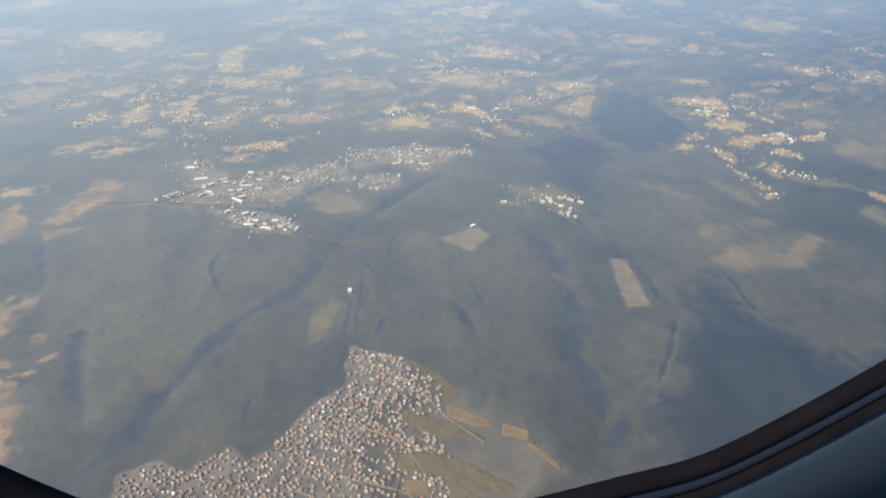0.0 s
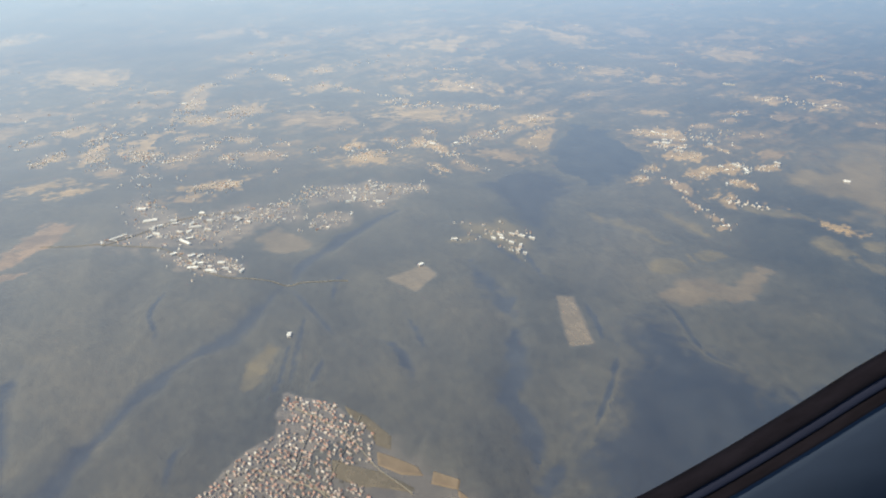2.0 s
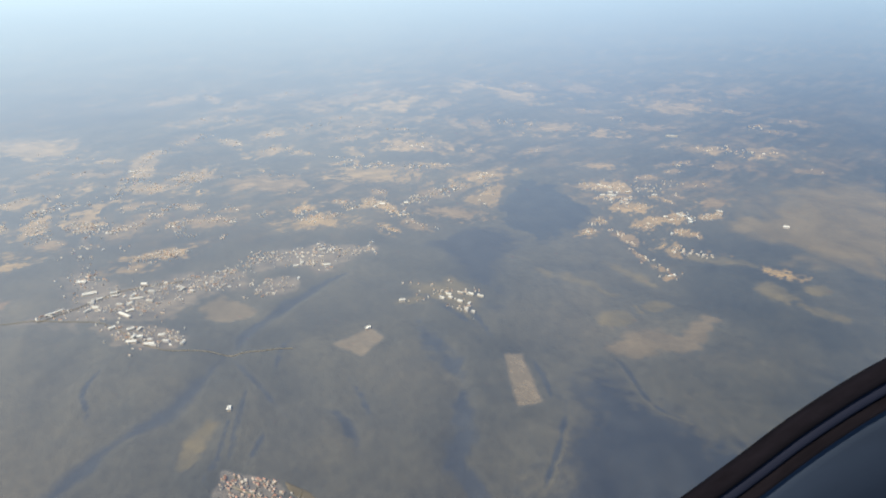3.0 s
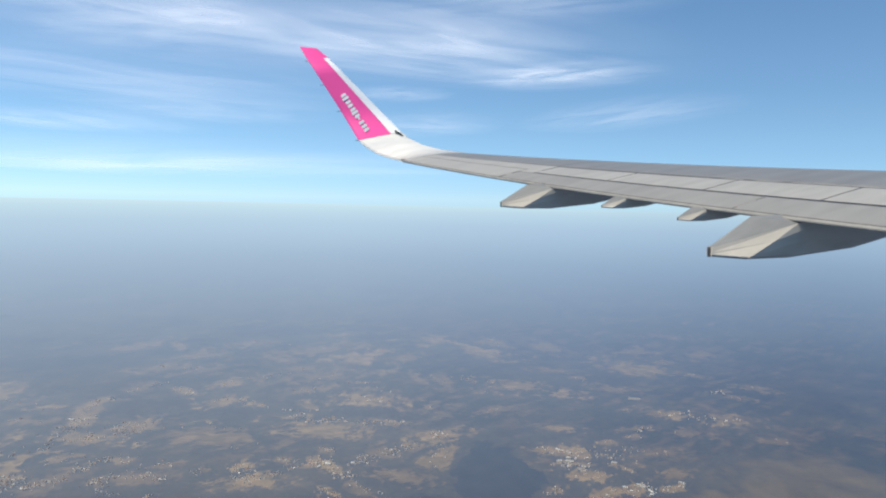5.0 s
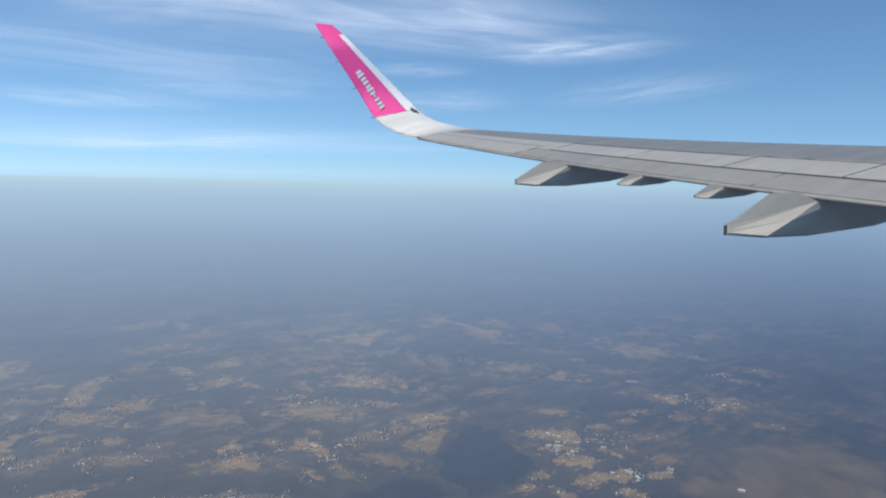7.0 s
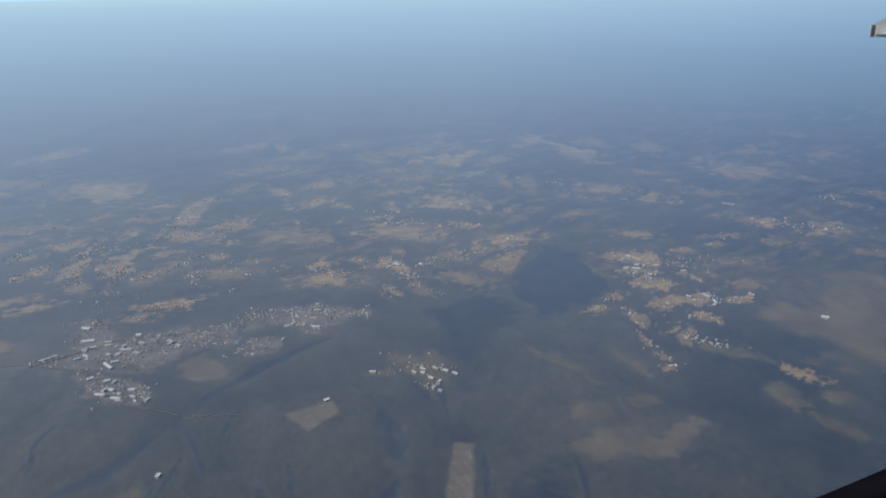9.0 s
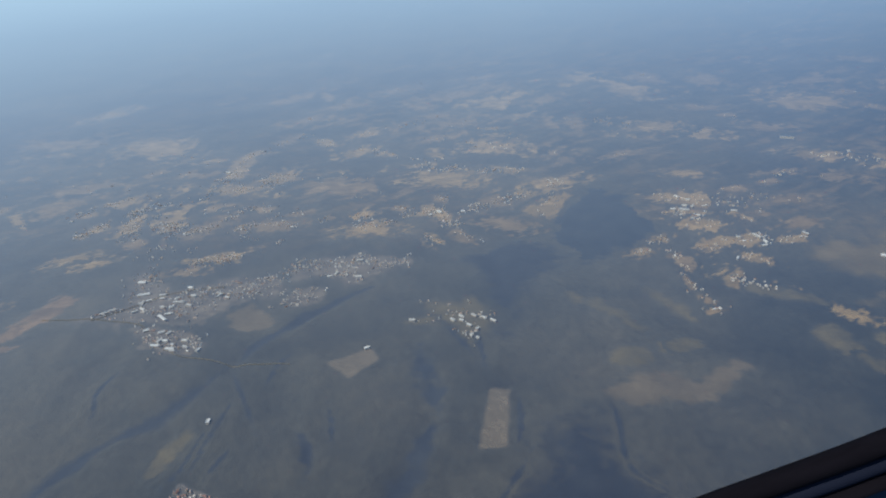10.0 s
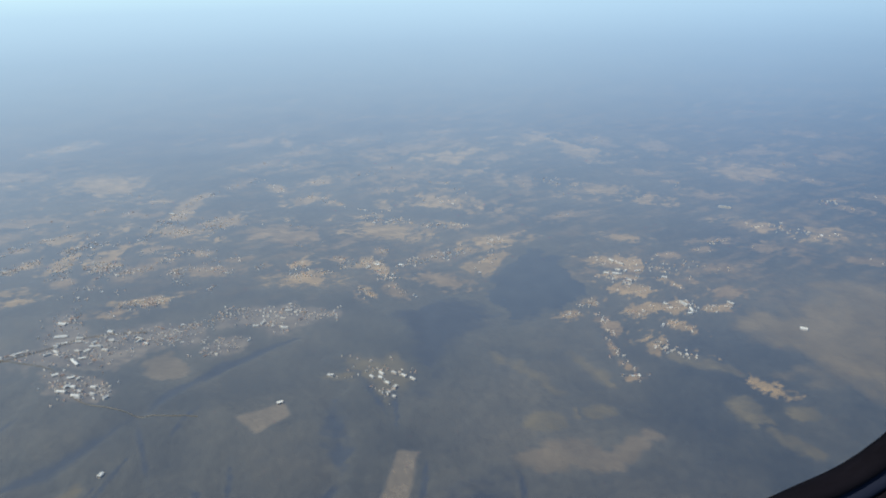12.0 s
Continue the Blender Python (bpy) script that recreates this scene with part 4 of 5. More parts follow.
house_row([(-1.44, 3.92), (-1.45, 4.13), (-1.11, 4.01)], 0.072, 18)
house_row([(-1.33, 3.19), (-1.21, 3.29)], 0.031, 14)
house_row([(0.52, 3.23), (0.63, 3.25), (0.76, 3.23)], 0.042, 16)
house_row([(0.62, 3.06), (0.67, 3.03)], 0.043, 12)
house_row([(0.42, 3.18), (0.51, 3.20)], 0.015, 4)

field_stubble([(-1.657, 3.487), (-1.550, 3.409), (-1.559, 3.254), (-1.605, 3.146), (-1.644, 3.065), (-1.712, 3.025), (-1.780, 3.038), (-1.750, 3.121), (-1.704, 3.220), (-1.689, 3.368)])
field_stubble([(-1.768, 2.964), (-1.553, 2.958), (-1.625, 2.917), (-1.727, 2.897)])
field_stubble([(-2.061, 3.073), (-2.018, 3.208), (-1.924, 3.103), (-1.841, 2.916), (-1.898, 2.867), (-2.017, 2.991)])
field_stubble([(-2.148, 2.753), (-2.173, 3.023), (-2.032, 3.000), (-1.956, 2.825), (-1.811, 2.646), (-1.906, 2.603), (-2.087, 2.653)])
field_stubble([(-2.074, 2.632), (-1.929, 2.607), (-1.863, 2.500), (-1.953, 2.422)])
field_stubble([(-1.943, 2.405), (-1.799, 2.396), (-1.553, 2.377), (-1.591, 2.297), (-1.571, 2.167), (-1.614, 2.086), (-1.535, 2.038), (-1.496, 1.991), (-1.614, 1.962), (-1.688, 1.956)])
field_stubble([(-1.683, 1.946), (-1.574, 1.961), (-1.412, 1.915), (-1.319, 1.761), (-1.316, 1.710), (-1.284, 1.616), (-1.389, 1.613), (-1.478, 1.674), (-1.562, 1.723)])
field_stubble([(-1.471, 2.179), (-1.415, 2.185), (-1.403, 2.147), (-1.441, 2.136)])
field_stubble([(-1.382, 2.049), (-1.340, 2.087), (-1.335, 2.065), (-1.363, 2.034)])
field_stubble([(-1.442, 1.972), (-1.374, 1.996), (-1.380, 1.974)])
grass_slope(1.30, 3.31, 0.24, 0.04, -42)
grass_slope(1.62, 3.41, 0.19, 0.04, -56)
grass_slope(1.58, 3.02, 0.08, 0.06, 22)
grass_slope(1.37, 2.94, 0.10, 0.07, 11)
grass_slope(2.28, 3.05, 0.13, 0.07, -72)
grass_slope(2.41, 2.86, 0.12, 0.05, -41)
grass_slope(2.52, 3.07, 0.08, 0.05, 10)
grass_slope(2.91, 2.84, 0.10, 0.08, 76)
grass_slope(2.18, 3.46, 0.18, 0.06, -30)
grass_slope(1.62, 3.03, 0.08, 0.06, 14)
big_pasture([(2.49, 3.90), (2.75, 4.07), (3.19, 4.34), (3.76, 4.45), (3.88, 4.02), (3.51, 3.41), (3.18, 3.10), (2.92, 3.29), (2.66, 3.45), (2.50, 3.69)])
pasture([(1.24, 2.69), (1.40, 2.81), (1.54, 2.84), (1.61, 2.76), (1.79, 2.90), (1.85, 2.88), (1.74, 2.76), (1.66, 2.67), (1.50, 2.65), (1.34, 2.64)])
square_field([(0.03, 2.80), (0.20, 2.94), (0.26, 2.85), (0.16, 2.69)])
strip_field([(0.76, 2.65), (0.84, 2.67), (0.84, 2.31), (0.73, 2.29)])
town_ground([(-1.34, 3.19), (-1.23, 3.35), (-1.34, 3.72), (-1.28, 3.81), (-1.00, 3.44), (-0.83, 3.58), (-0.70, 3.67), (-0.39, 3.66), (-0.38, 3.45), (-0.63, 3.32), (-0.82, 3.15), (-1.01, 3.09)])
town_ground([(-1.04, 3.09), (-0.88, 2.90), (-0.75, 2.86), (-0.64, 2.87), (-0.61, 2.98), (-0.78, 3.10)])
pasture([(-0.54, 3.14), (-0.60, 3.24), (-0.51, 3.33), (-0.33, 3.17), (-0.35, 3.12), (-0.44, 3.10)])
town_ground([(-0.42, 3.74), (-0.26, 3.92), (-0.06, 3.95), (0.27, 3.80), (0.12, 3.70), (-0.05, 3.57), (-0.20, 3.68), (-0.36, 3.62)])
town_ground([(-0.37, 3.36), (-0.33, 3.50), (-0.16, 3.53), (-0.15, 3.39), (-0.26, 3.30)])
village_ground([(0.37, 3.34), (0.64, 3.39), (0.78, 3.24), (0.70, 3.14), (0.69, 3.05), (0.68, 2.90), (0.62, 2.99), (0.53, 3.14), (0.45, 3.21)])
village_ground([(0.32, 3.15), (0.36, 3.18), (0.48, 3.20), (0.47, 3.17), (0.38, 3.13)])
grass_strip([(-0.499, 2.128), (-0.483, 2.252), (-0.408, 2.347), (-0.382, 2.316), (-0.402, 2.192), (-0.443, 2.097)])
orange_field([(-0.001, 1.795), (0.040, 1.774), (0.116, 1.728), (0.129, 1.698), (0.068, 1.702), (0.003, 1.739)])
orange_field([(0.170, 1.705), (0.242, 1.664), (0.233, 1.632), (0.161, 1.662)])
orange_field([(0.237, 1.623), (0.317, 1.540), (0.307, 1.526), (0.237, 1.603)])
olive_field([(-0.133, 1.761), (0.007, 1.705), (0.095, 1.648), (0.084, 1.632), (-0.055, 1.658), (-0.132, 1.706)])
olive_field([(-0.109, 1.991), (-0.041, 1.952), (0.034, 1.869), (0.032, 1.817), (-0.011, 1.838), (-0.015, 1.875), (-0.053, 1.913), (-0.097, 1.959)])
olive_field([(-0.173, 1.590), (-0.056, 1.580), (0.049, 1.537), (0.149, 1.481), (0.156, 1.454), (0.073, 1.463), (-0.038, 1.500), (-0.152, 1.533)])
orange_field([(-0.137, 1.497), (-0.080, 1.486), (-0.068, 1.444), (-0.136, 1.454)])
orange_field([(-0.094, 1.414), (-0.049, 1.373), (-0.062, 1.360), (-0.102, 1.364)])
olive_field([(-0.019, 1.489), (0.054, 1.446), (0.133, 1.405), (0.069, 1.393), (-0.011, 1.424)])
farmland([(-0.05, 1.91), (0.04, 1.81), (0.14, 1.71), (0.25, 1.63), (0.33, 1.53), (0.22, 1.45), (0.14, 1.38), (-0.00, 1.35), (-0.15, 1.44), (-0.19, 1.60), (-0.15, 1.76), (-0.01, 1.79)])
wooded_hill([(1.25, 4.75), (1.36, 4.85), (1.64, 5.18), (1.78, 4.94), (1.70, 4.46), (1.70, 4.22), (1.55, 4.08), (1.39, 3.98), (1.14, 3.88), (1.02, 4.05), (0.86, 4.10), (0.70, 3.98), (0.60, 3.88), (0.81, 4.19), (1.05, 4.43)])
# Dark side of the valley below the hill, its dimness painted as cover.
dimmed_evergreens([(0.60, 3.86), (0.72, 4.00), (0.88, 4.09), (1.02, 4.04), (1.13, 3.88), (0.98, 3.70), (0.86, 3.40), (0.81, 3.09), (0.77, 3.27), (0.75, 3.46), (0.69, 3.67)])
# Evergreens at the lower right, widened to paint the dimmer corner there.
dimmed_evergreens([(0.98, 2.31), (0.90, 2.11), (0.78, 1.91), (0.70, 1.77), (0.66, 1.55), (1.00, 1.40), (1.60, 1.50), (2.00, 1.80), (1.72, 1.95), (1.43, 2.01), (1.32, 2.10), (1.24, 2.20), (1.21, 2.31), (1.19, 2.50), (1.11, 2.45)])
road([(-1.61, 3.19), (-1.31, 3.18), (-1.00, 3.11), (-0.76, 2.89), (-0.57, 2.83), (-0.33, 2.79), (-0.14, 2.80)])
road([(-1.31, 3.16), (-1.08, 3.41), (-0.75, 3.56)])
street([(-0.29, 2.01), (-0.10, 1.87), (0.00, 1.72), (0.10, 1.62)])
street([(-0.32, 1.80), (-0.14, 1.61), (-0.05, 1.45)])
street([(-0.20, 2.01), (-0.28, 1.61)])
street([(-0.06, 1.95), (-0.14, 1.70), (-0.18, 1.49)])

street([(-0.377, 1.739), (-0.217, 1.674), (-0.095, 1.600)])
street([(-0.414, 1.627), (-0.334, 1.733)])
street([(-0.295, 1.419), (-0.192, 1.363)])
street([(-0.151, 1.510), (-0.184, 1.400)])
street([(-0.284, 1.508), (-0.140, 1.454), (-0.058, 1.376)])
street([(-0.443, 1.483), (-0.323, 1.419)])


# ---- houses ----
def gable(l, w, h, r, over):
    """Walls with gable ends, and a roof of two thick slopes with eaves."""
    x, y = l / 2, w / 2
    walls = [(-x, -y, -h), (x, -y, -h), (x, y, -h), (-x, y, -h), (-x, -y, h), (x, -y, h), (x, y, h), (-x, y, h), (-x, 0, h + r), (x, 0, h + r)]
    wf = [(0, 1, 5, 4), (2, 3, 7, 6), (1, 2, 6, 9, 5), (3, 0, 4, 8, 7)]
    X, Y, d, t = x + over, y + over, over * r / y, r * 0.14
    roof = []
    for s in (0, t):
        roof += [(-X, -Y, h - d + s), (X, -Y, h - d + s), (X, 0, h + r + s), (-X, 0, h + r + s), (X, Y, h - d + s), (-X, Y, h - d + s)]
    rf = [(6, 7, 8, 9), (9, 8, 10, 11), (3, 2, 1, 0), (5, 4, 2, 3), (0, 1, 7, 6), (4, 5, 11, 10), (1, 2, 8, 7), (2, 4, 10, 8), (3, 0, 6, 9), (5, 3, 9, 11)]
    return walls, wf, roof, rf


def house(l, w, h, r, label, chimney=True):
    thing = tagged(new("house"), label, "house", "houses of the near town")
    walls, wf, roof, rf = gable(l, w, h, r, l * 0.06)
    new("wall", mesh_of("wall", walls, wf, WALLS, False)).parent = thing
    new("roof", mesh_of("roof", roof, rf, ROOFS, False)).parent = thing
    if chimney:
        c, a = (l * 0.22, w * 0.12), l * 0.045
        v = [(c[0] + i * a, c[1] + j * a, z) for z in (h + r * 0.4, h + r * 1.25) for i, j in ((-1, -1), (1, -1), (1, 1), (-1, 1))]
        new("chimney", mesh_of("chimney", v, [(0, 1, 5, 4), (1, 2, 6, 5), (2, 3, 7, 6), (3, 0, 4, 7), (4, 5, 6, 7)], WALLS, False)).parent = thing
    return thing


TOWN_OUTLINE = [(-0.92, 1.35), (-0.95, 1.55), (-0.87, 1.59), (-0.78, 1.57), (-0.66, 1.64), (-0.60, 1.59), (-0.54, 1.63), (-0.47, 1.75), (-0.37, 1.83), (-0.33, 1.88), (-0.32, 2.08), (-0.14, 2.00), (-0.01, 1.87), (-0.02, 1.75), (-0.12, 1.73), (-0.01, 1.60), (-0.00, 1.36)]
tagged(draped("town_plot", TOWN_OUTLINE, TOWN_NEAR, ragged=0.06, soft=False), "dense village gardens and yards under the houses", "town ground", kind="structure")
lay_land(steps((-150, 6), (-4.2, 0.03), (-2.2, 0.013), (2.5, 0.026), (4.8, 6), (150, 0)), steps((-100, 6), (1.2, 0.011), (3.3, 0.022), (7.2, 0.045), (9.4, 6), (150, 0)), ground)
KINDS = [
    house(0.0086, 0.0056, 0.0030, 0.0024, "small pale house with a red tiled gable roof"),
    house(0.0074, 0.0058, 0.0034, 0.0026, "compact plastered house with a brown tiled roof"),
    house(0.0110, 0.0052, 0.0026, 0.0022, "long low cottage with a weathered tiled roof"),
    house(0.0070, 0.0058, 0.0042, 0.0022, "tall cream house with a shallow tiled roof", False),
]
lots = []
turn = radians(-38)
for i in range(-80, 80):
    for j in range(-90, 90):
        u, v = i * 0.0168 + random.gauss(0, 0.0038), j * 0.0140 + random.gauss(0, 0.0030)
        if (j % 5 == 0 or noise.noise(Vector((i * 0.15, j * 0.15, 5.0))) < -0.20) and random.random() < 0.6:
            continue
        x, y = -0.35 + u * math.cos(turn) - v * math.sin(turn), 1.65 + u * math.sin(turn) + v * math.cos(turn)
        if inside(x, y, TOWN_OUTLINE) and random.random() < 0.86 and not any(inside(x, y, f) for f in TOWN_FIELDS):
            lots.append((x, y, random.choice((0, 0, 0, 90)) + random.gauss(0, 9)))
lots.sort(key=lambda p: (p[0] + 0.38) ** 2 + (p[1] - 1.78) ** 2)
first = set()
for x, y, a in lots[:296]:
    k = random.randrange(4)
    m = pose(x, y, height(x, y) + 0.004, 0, 0, math.degrees(turn) + a)
    if k in first:
        copy_thing(KINDS[k], m)
    else:
        first.add(k)
        KINDS[k].matrix_basis = m


def many_houses(name, spots, materials, label, tall):
    """Houses past counting, each with its own walls and roof, in one mesh."""
    verts, faces, slots = [], [], []
    for x, y, l, k, a in spots:
        walls, wf, roof, rf = gable(l, l * k, tall, tall * 0.65, l * 0.05)
        z = height(x, y) + 0.003
        c, s = math.cos(a), math.sin(a)
        for part_v, part_f, slot in ((walls, wf, 0), (roof, rf, 1)):
            n = len(verts)
            verts += [(x + c * p[0] - s * p[1], y + s * p[0] + c * p[1], z + p[2]) for p in part_v]
            faces += [tuple(n + q for q in f) for f in part_f]
            slots += [slot] * len(part_f)
    me = mesh_of(name, verts, faces, materials, False)
    me.polygons.foreach_set("material_index", slots)
    tagged(new(name, me), label, "houses", kind="stuff")


many_houses("far_houses", SPOTS, [FAR_WALLS, FAR_ROOFS], "scattered pale houses of hillside towns and hamlets", 0.0034)
many_houses("town_houses", [(x, y, random.uniform(0.0068, 0.0104), random.uniform(0.5, 0.75), turn + radians(a)) for x, y, a in lots[296:]],
            [TOWN_WALLS, TOWN_ROOFS], "dense small red-roofed houses at the town's edge", 0.0034)


def warehouse(x, y, l, w, turn, label="large flat white-roofed warehouse in the town"):
    thing = tagged(new("warehouse"), label, "warehouse", "warehouses")
    l, w = l * 0.86, w * 0.72
    walls, wf, roof, rf = gable(l, w, 0.0055, w * 0.10, 0.002)
    new("wall", mesh_of("wall", walls, wf, WALLS, False)).parent = thing
    new("roof", mesh_of("roof", roof, rf, SHED, False)).parent = thing
    n = max(2, int(l / 0.03))
    for i in range(n):
        a, h = l / n * 0.22, w * 0.10
        cx = -l / 2 + (i + 0.5) * l / n
        v = [(cx + p * a, q * w * 0.06 + w * 0.2, 0.0055 + h * 0.6 + e * 0.004) for e in (0, 1) for p, q in ((-1, -1), (1, -1), (1, 1), (-1, 1))]
        new("skylight", mesh_of("skylight", v, [(0, 1, 5, 4), (1, 2, 6, 5), (2, 3, 7, 6), (3, 0, 4, 7), (4, 5, 6, 7)], SHED, False)).parent = thing
    thing.matrix_basis = pose(x, y, height(x, y) + 0.005, 0, 0, turn)


warehouse(-1.178, 3.458, 0.074, 0.028, 14)
warehouse(-1.265, 3.604, 0.052, 0.028, -4)
warehouse(-0.937, 3.192, 0.086, 0.016, -39)
warehouse(-0.930, 3.514, 0.030, 0.021, -4)
warehouse(-0.871, 3.420, 0.034, 0.021, -3)
warehouse(-1.130, 3.348, 0.055, 0.016, 103)
warehouse(-0.928, 3.361, 0.066, 0.021, 7)
warehouse(-0.831, 2.913, 0.050, 0.018, -2)
warehouse(-0.755, 2.901, 0.045, 0.018, -1)
warehouse(-0.957, 3.064, 0.030, 0.018, 41)
warehouse(-0.876, 3.061, 0.034, 0.018, 29)
warehouse(-0.818, 2.974, 0.038, 0.016, -2)
warehouse(-0.728, 2.996, 0.030, 0.016, -2)
warehouse(-0.618, 2.907, 0.031, 0.016, 74)
warehouse(-1.271, 3.254, 0.095, 0.014, 40)
warehouse(2.230, 4.069, 0.069, 0.019, -61)
warehouse(2.253, 3.988, 0.050, 0.016, -84)
warehouse(2.488, 4.059, 0.046, 0.016, -55)
warehouse(1.903, 4.669, 0.045, 0.019, -55)
warehouse(1.963, 4.622, 0.044, 0.019, -55)
warehouse(1.895, 4.429, 0.053, 0.028, -6)
warehouse(1.835, 4.436, 0.034, 0.027, -6)
warehouse(1.964, 4.336, 0.034, 0.020, -32)
warehouse(2.184, 4.380, 0.037, 0.022, -6)
warehouse(2.961, 5.793, 0.114, 0.019, -23)
warehouse(0.504, 4.572, 0.028, 0.024, -6)
warehouse(0.363, 3.160, 0.032, 0.016, 0)
warehouse(0.187, 2.927, 0.027, 0.016, 36)
warehouse(-0.667, 1.368, 0.034, 0.022, 35, "cream flat-roofed hall among small town houses")
warehouse(-0.347, 2.394, 0.024, 0.016, 89)

warehouse(2.805, 3.821, 0.040, 0.026, -20, "white farm hall standing alone on a wide pasture")
for i, (x, y, l) in enumerate(((0.56, 3.17, 0.040), (0.60, 3.21, 0.044), (0.66, 3.22, 0.048), (0.71, 3.20, 0.044), (0.755, 3.18, 0.050), (0.66, 3.04, 0.030), (0.69, 3.02, 0.026))):
    warehouse(x, y, l * 0.7, 0.009, (-38, -30, -34, -40, -36, 24, -20)[i], "long pale farm hall in a forest village")
warehouse(-1.531, 5.551, 0.050, 0.024, -10)
warehouse(0.346, 4.565, 0.042, 0.022, -25)
warehouse(0.292, 4.518, 0.034, 0.020, 60)
warehouse(-0.037, 3.825, 0.040, 0.020, 15)
warehouse(0.643, 3.125, 0.028, 0.014, -30)
warehouse(0.602, 3.172, 0.024, 0.013, -30)
warehouse(0.684, 3.099, 0.022, 0.013, 60)
halls = random.Random(31)
for x, y, spread, count in ((-1.05, 3.30, 0.20, 9), (-0.80, 2.97, 0.10, 5), (-0.75, 3.42, 0.20, 5), (-0.10, 3.78, 0.16, 3), (1.95, 4.45, 0.12, 4), (2.18, 3.92, 0.12, 3)):
    for _ in range(count):
        warehouse(x + halls.gauss(0, spread * 0.6), y + halls.gauss(0, spread * 0.5), halls.uniform(0.024, 0.042), halls.uniform(0.011, 0.016), halls.choice((-22, 15, 68)) + halls.gauss(0, 8),
                  "long white-roofed hall among town houses")

# ---- trees: clumps of bare crowns along valleys, in gardens and over the near woods ----
for _ in range(1100):
    x, y = random.uniform(-0.95, 0.2), random.uniform(1.35, 2.05)
    if inside(x, y, TOWN_OUTLINE):
        CLUMPS.append((x, y, random.uniform(0.0018, 0.0040)))
unit = [(math.cos(t) * r, math.sin(t) * r, z) for z, r in ((0.0, 0.75), (0.55, 1.0), (1.15, 0.6)) for t in (0.3, 1.56, 2.8, 4.1, 5.3)] + [(0.0, 0.0, 1.45)]
unit_f = [(k * 5 + i, k * 5 + (i + 1) % 5, k * 5 + 5 + (i + 1) % 5, k * 5 + 5 + i) for k in range(2) for i in range(5)] + [(10 + i, 10 + (i + 1) % 5, 15) for i in range(5)]
verts, faces = [], []
for x, y, r in CLUMPS:
    n, z = len(verts), height(x, y)
    verts += [(x + p[0] * r * random.uniform(0.6, 1.3), y + p[1] * r * random.uniform(0.6, 1.3), z + p[2] * r * random.uniform(0.5, 0.9)) for p in unit]
    faces += [tuple(n + q for q in f) for f in unit_f]
tagged(new("tree_clumps", mesh_of("tree_clumps", verts, faces, TREES)), "bare brown and dark green winter tree crowns", "trees", kind="stuff")


# ---- the wing ----
WING_SIZE = 2.3
WING_AT = pose(0.5009, 0.2912, 1.7164, -0.17, -0.60, 10.47)
wing = tagged(new("aircraft_wing"), "light grey airliner wing with an upswept pink winglet", "wing")
wing.matrix_basis = WING_AT @ Matrix.Scale(WING_SIZE, 4)


def trailing(y):
    d = y - 5.4
    return Vector((8.74 - 0.325 * y, y, -0.29 + 0.09 * d + 0.0034 * d * abs(d)))


def leading(y):
    d = y - 7.26
    return Vector((13.07 - 0.51 * y, y, 0.445 + 0.056 * d + 0.003 * d * abs(d)))


def hump(u):
    """Height of the upper skin over the chord line, from the trailing (0) to the leading edge (1)."""
    return 0.105 * (u ** 0.9) * max(0.0, 1 - u) ** 0.55 * 1.7


def skin(y, u, up=True, lift=0.0):
    a, b = trailing(y), leading(y)
    c = (b - a).length
    p = a.lerp(b, u)
    p.z += (hump(u) * c * (0.62 if up else -0.55)) + (0.02 if up else -0.02) * (1 - u) + (lift if up else -lift)
    return p


def part(name, me, parent, label=""):
    ob = new(name, me)
    ob.parent = parent
    if label:
        ob["label"] = label
    return ob


def wing_body():
    ys = [3.0, 4.5] + [5 + 0.5 * i for i in range(20)]
    us = [0, 0.05, 0.12, 0.22, 0.34, 0.46, 0.58, 0.70, 0.80, 0.88, 0.94, 0.98, 1.0]
    ring = [(u, True) for u in us] + [(u, False) for u in us[-2::-1]]
    n = len(ring)
    verts = [skin(y, u, up) for y in ys for u, up in ring]
    faces = [(i * n + k, i * n + (k + 1) % n, (i + 1) * n + (k + 1) % n, (i + 1) * n + k) for i in range(len(ys) - 1) for k in range(n)]
    faces += [tuple(range(n)), tuple(range((len(ys) - 1) * n, len(ys) * n))]
    return mesh_of("wing_body", verts, faces, WING_GREY)


def panel(name, y0, y1, u0, u1, material, lift=0.012, label=""):
    """A separate plate of the upper skin, proud of the body, with folded edges."""
    ny, nu = max(2, int((y1 - y0) / 0.4)), 5
    verts = []
    for inset, h in ((0.0, 0.0), (0.006, lift)):
        for i in range(ny + 1):
            for k in range(nu + 1):
                y = y0 + inset + (y1 - y0 - 2 * inset) * i / ny
                u = u0 + inset * 0.4 + (u1 - u0 - 0.8 * inset) * k / nu
                verts.append(skin(y, u, True, h))
    w, top = nu + 1, (ny + 1) * (nu + 1)
    faces = [(top + i * w + k, top + i * w + k + 1, top + (i + 1) * w + k + 1, top + (i + 1) * w + k) for i in range(ny) for k in range(nu)]
    rim = [k for k in range(w)] + [i * w + nu for i in range(1, ny + 1)] + [ny * w + k for k in range(nu - 1, -1, -1)] + [i * w for i in range(ny - 1, 0, -1)]
    faces += [(a, b, top + b, top + a) for a, b in zip(rim, rim[1:] + rim[:1])]
    return part(name, mesh_of(name, verts, faces, material, False), wing, label)


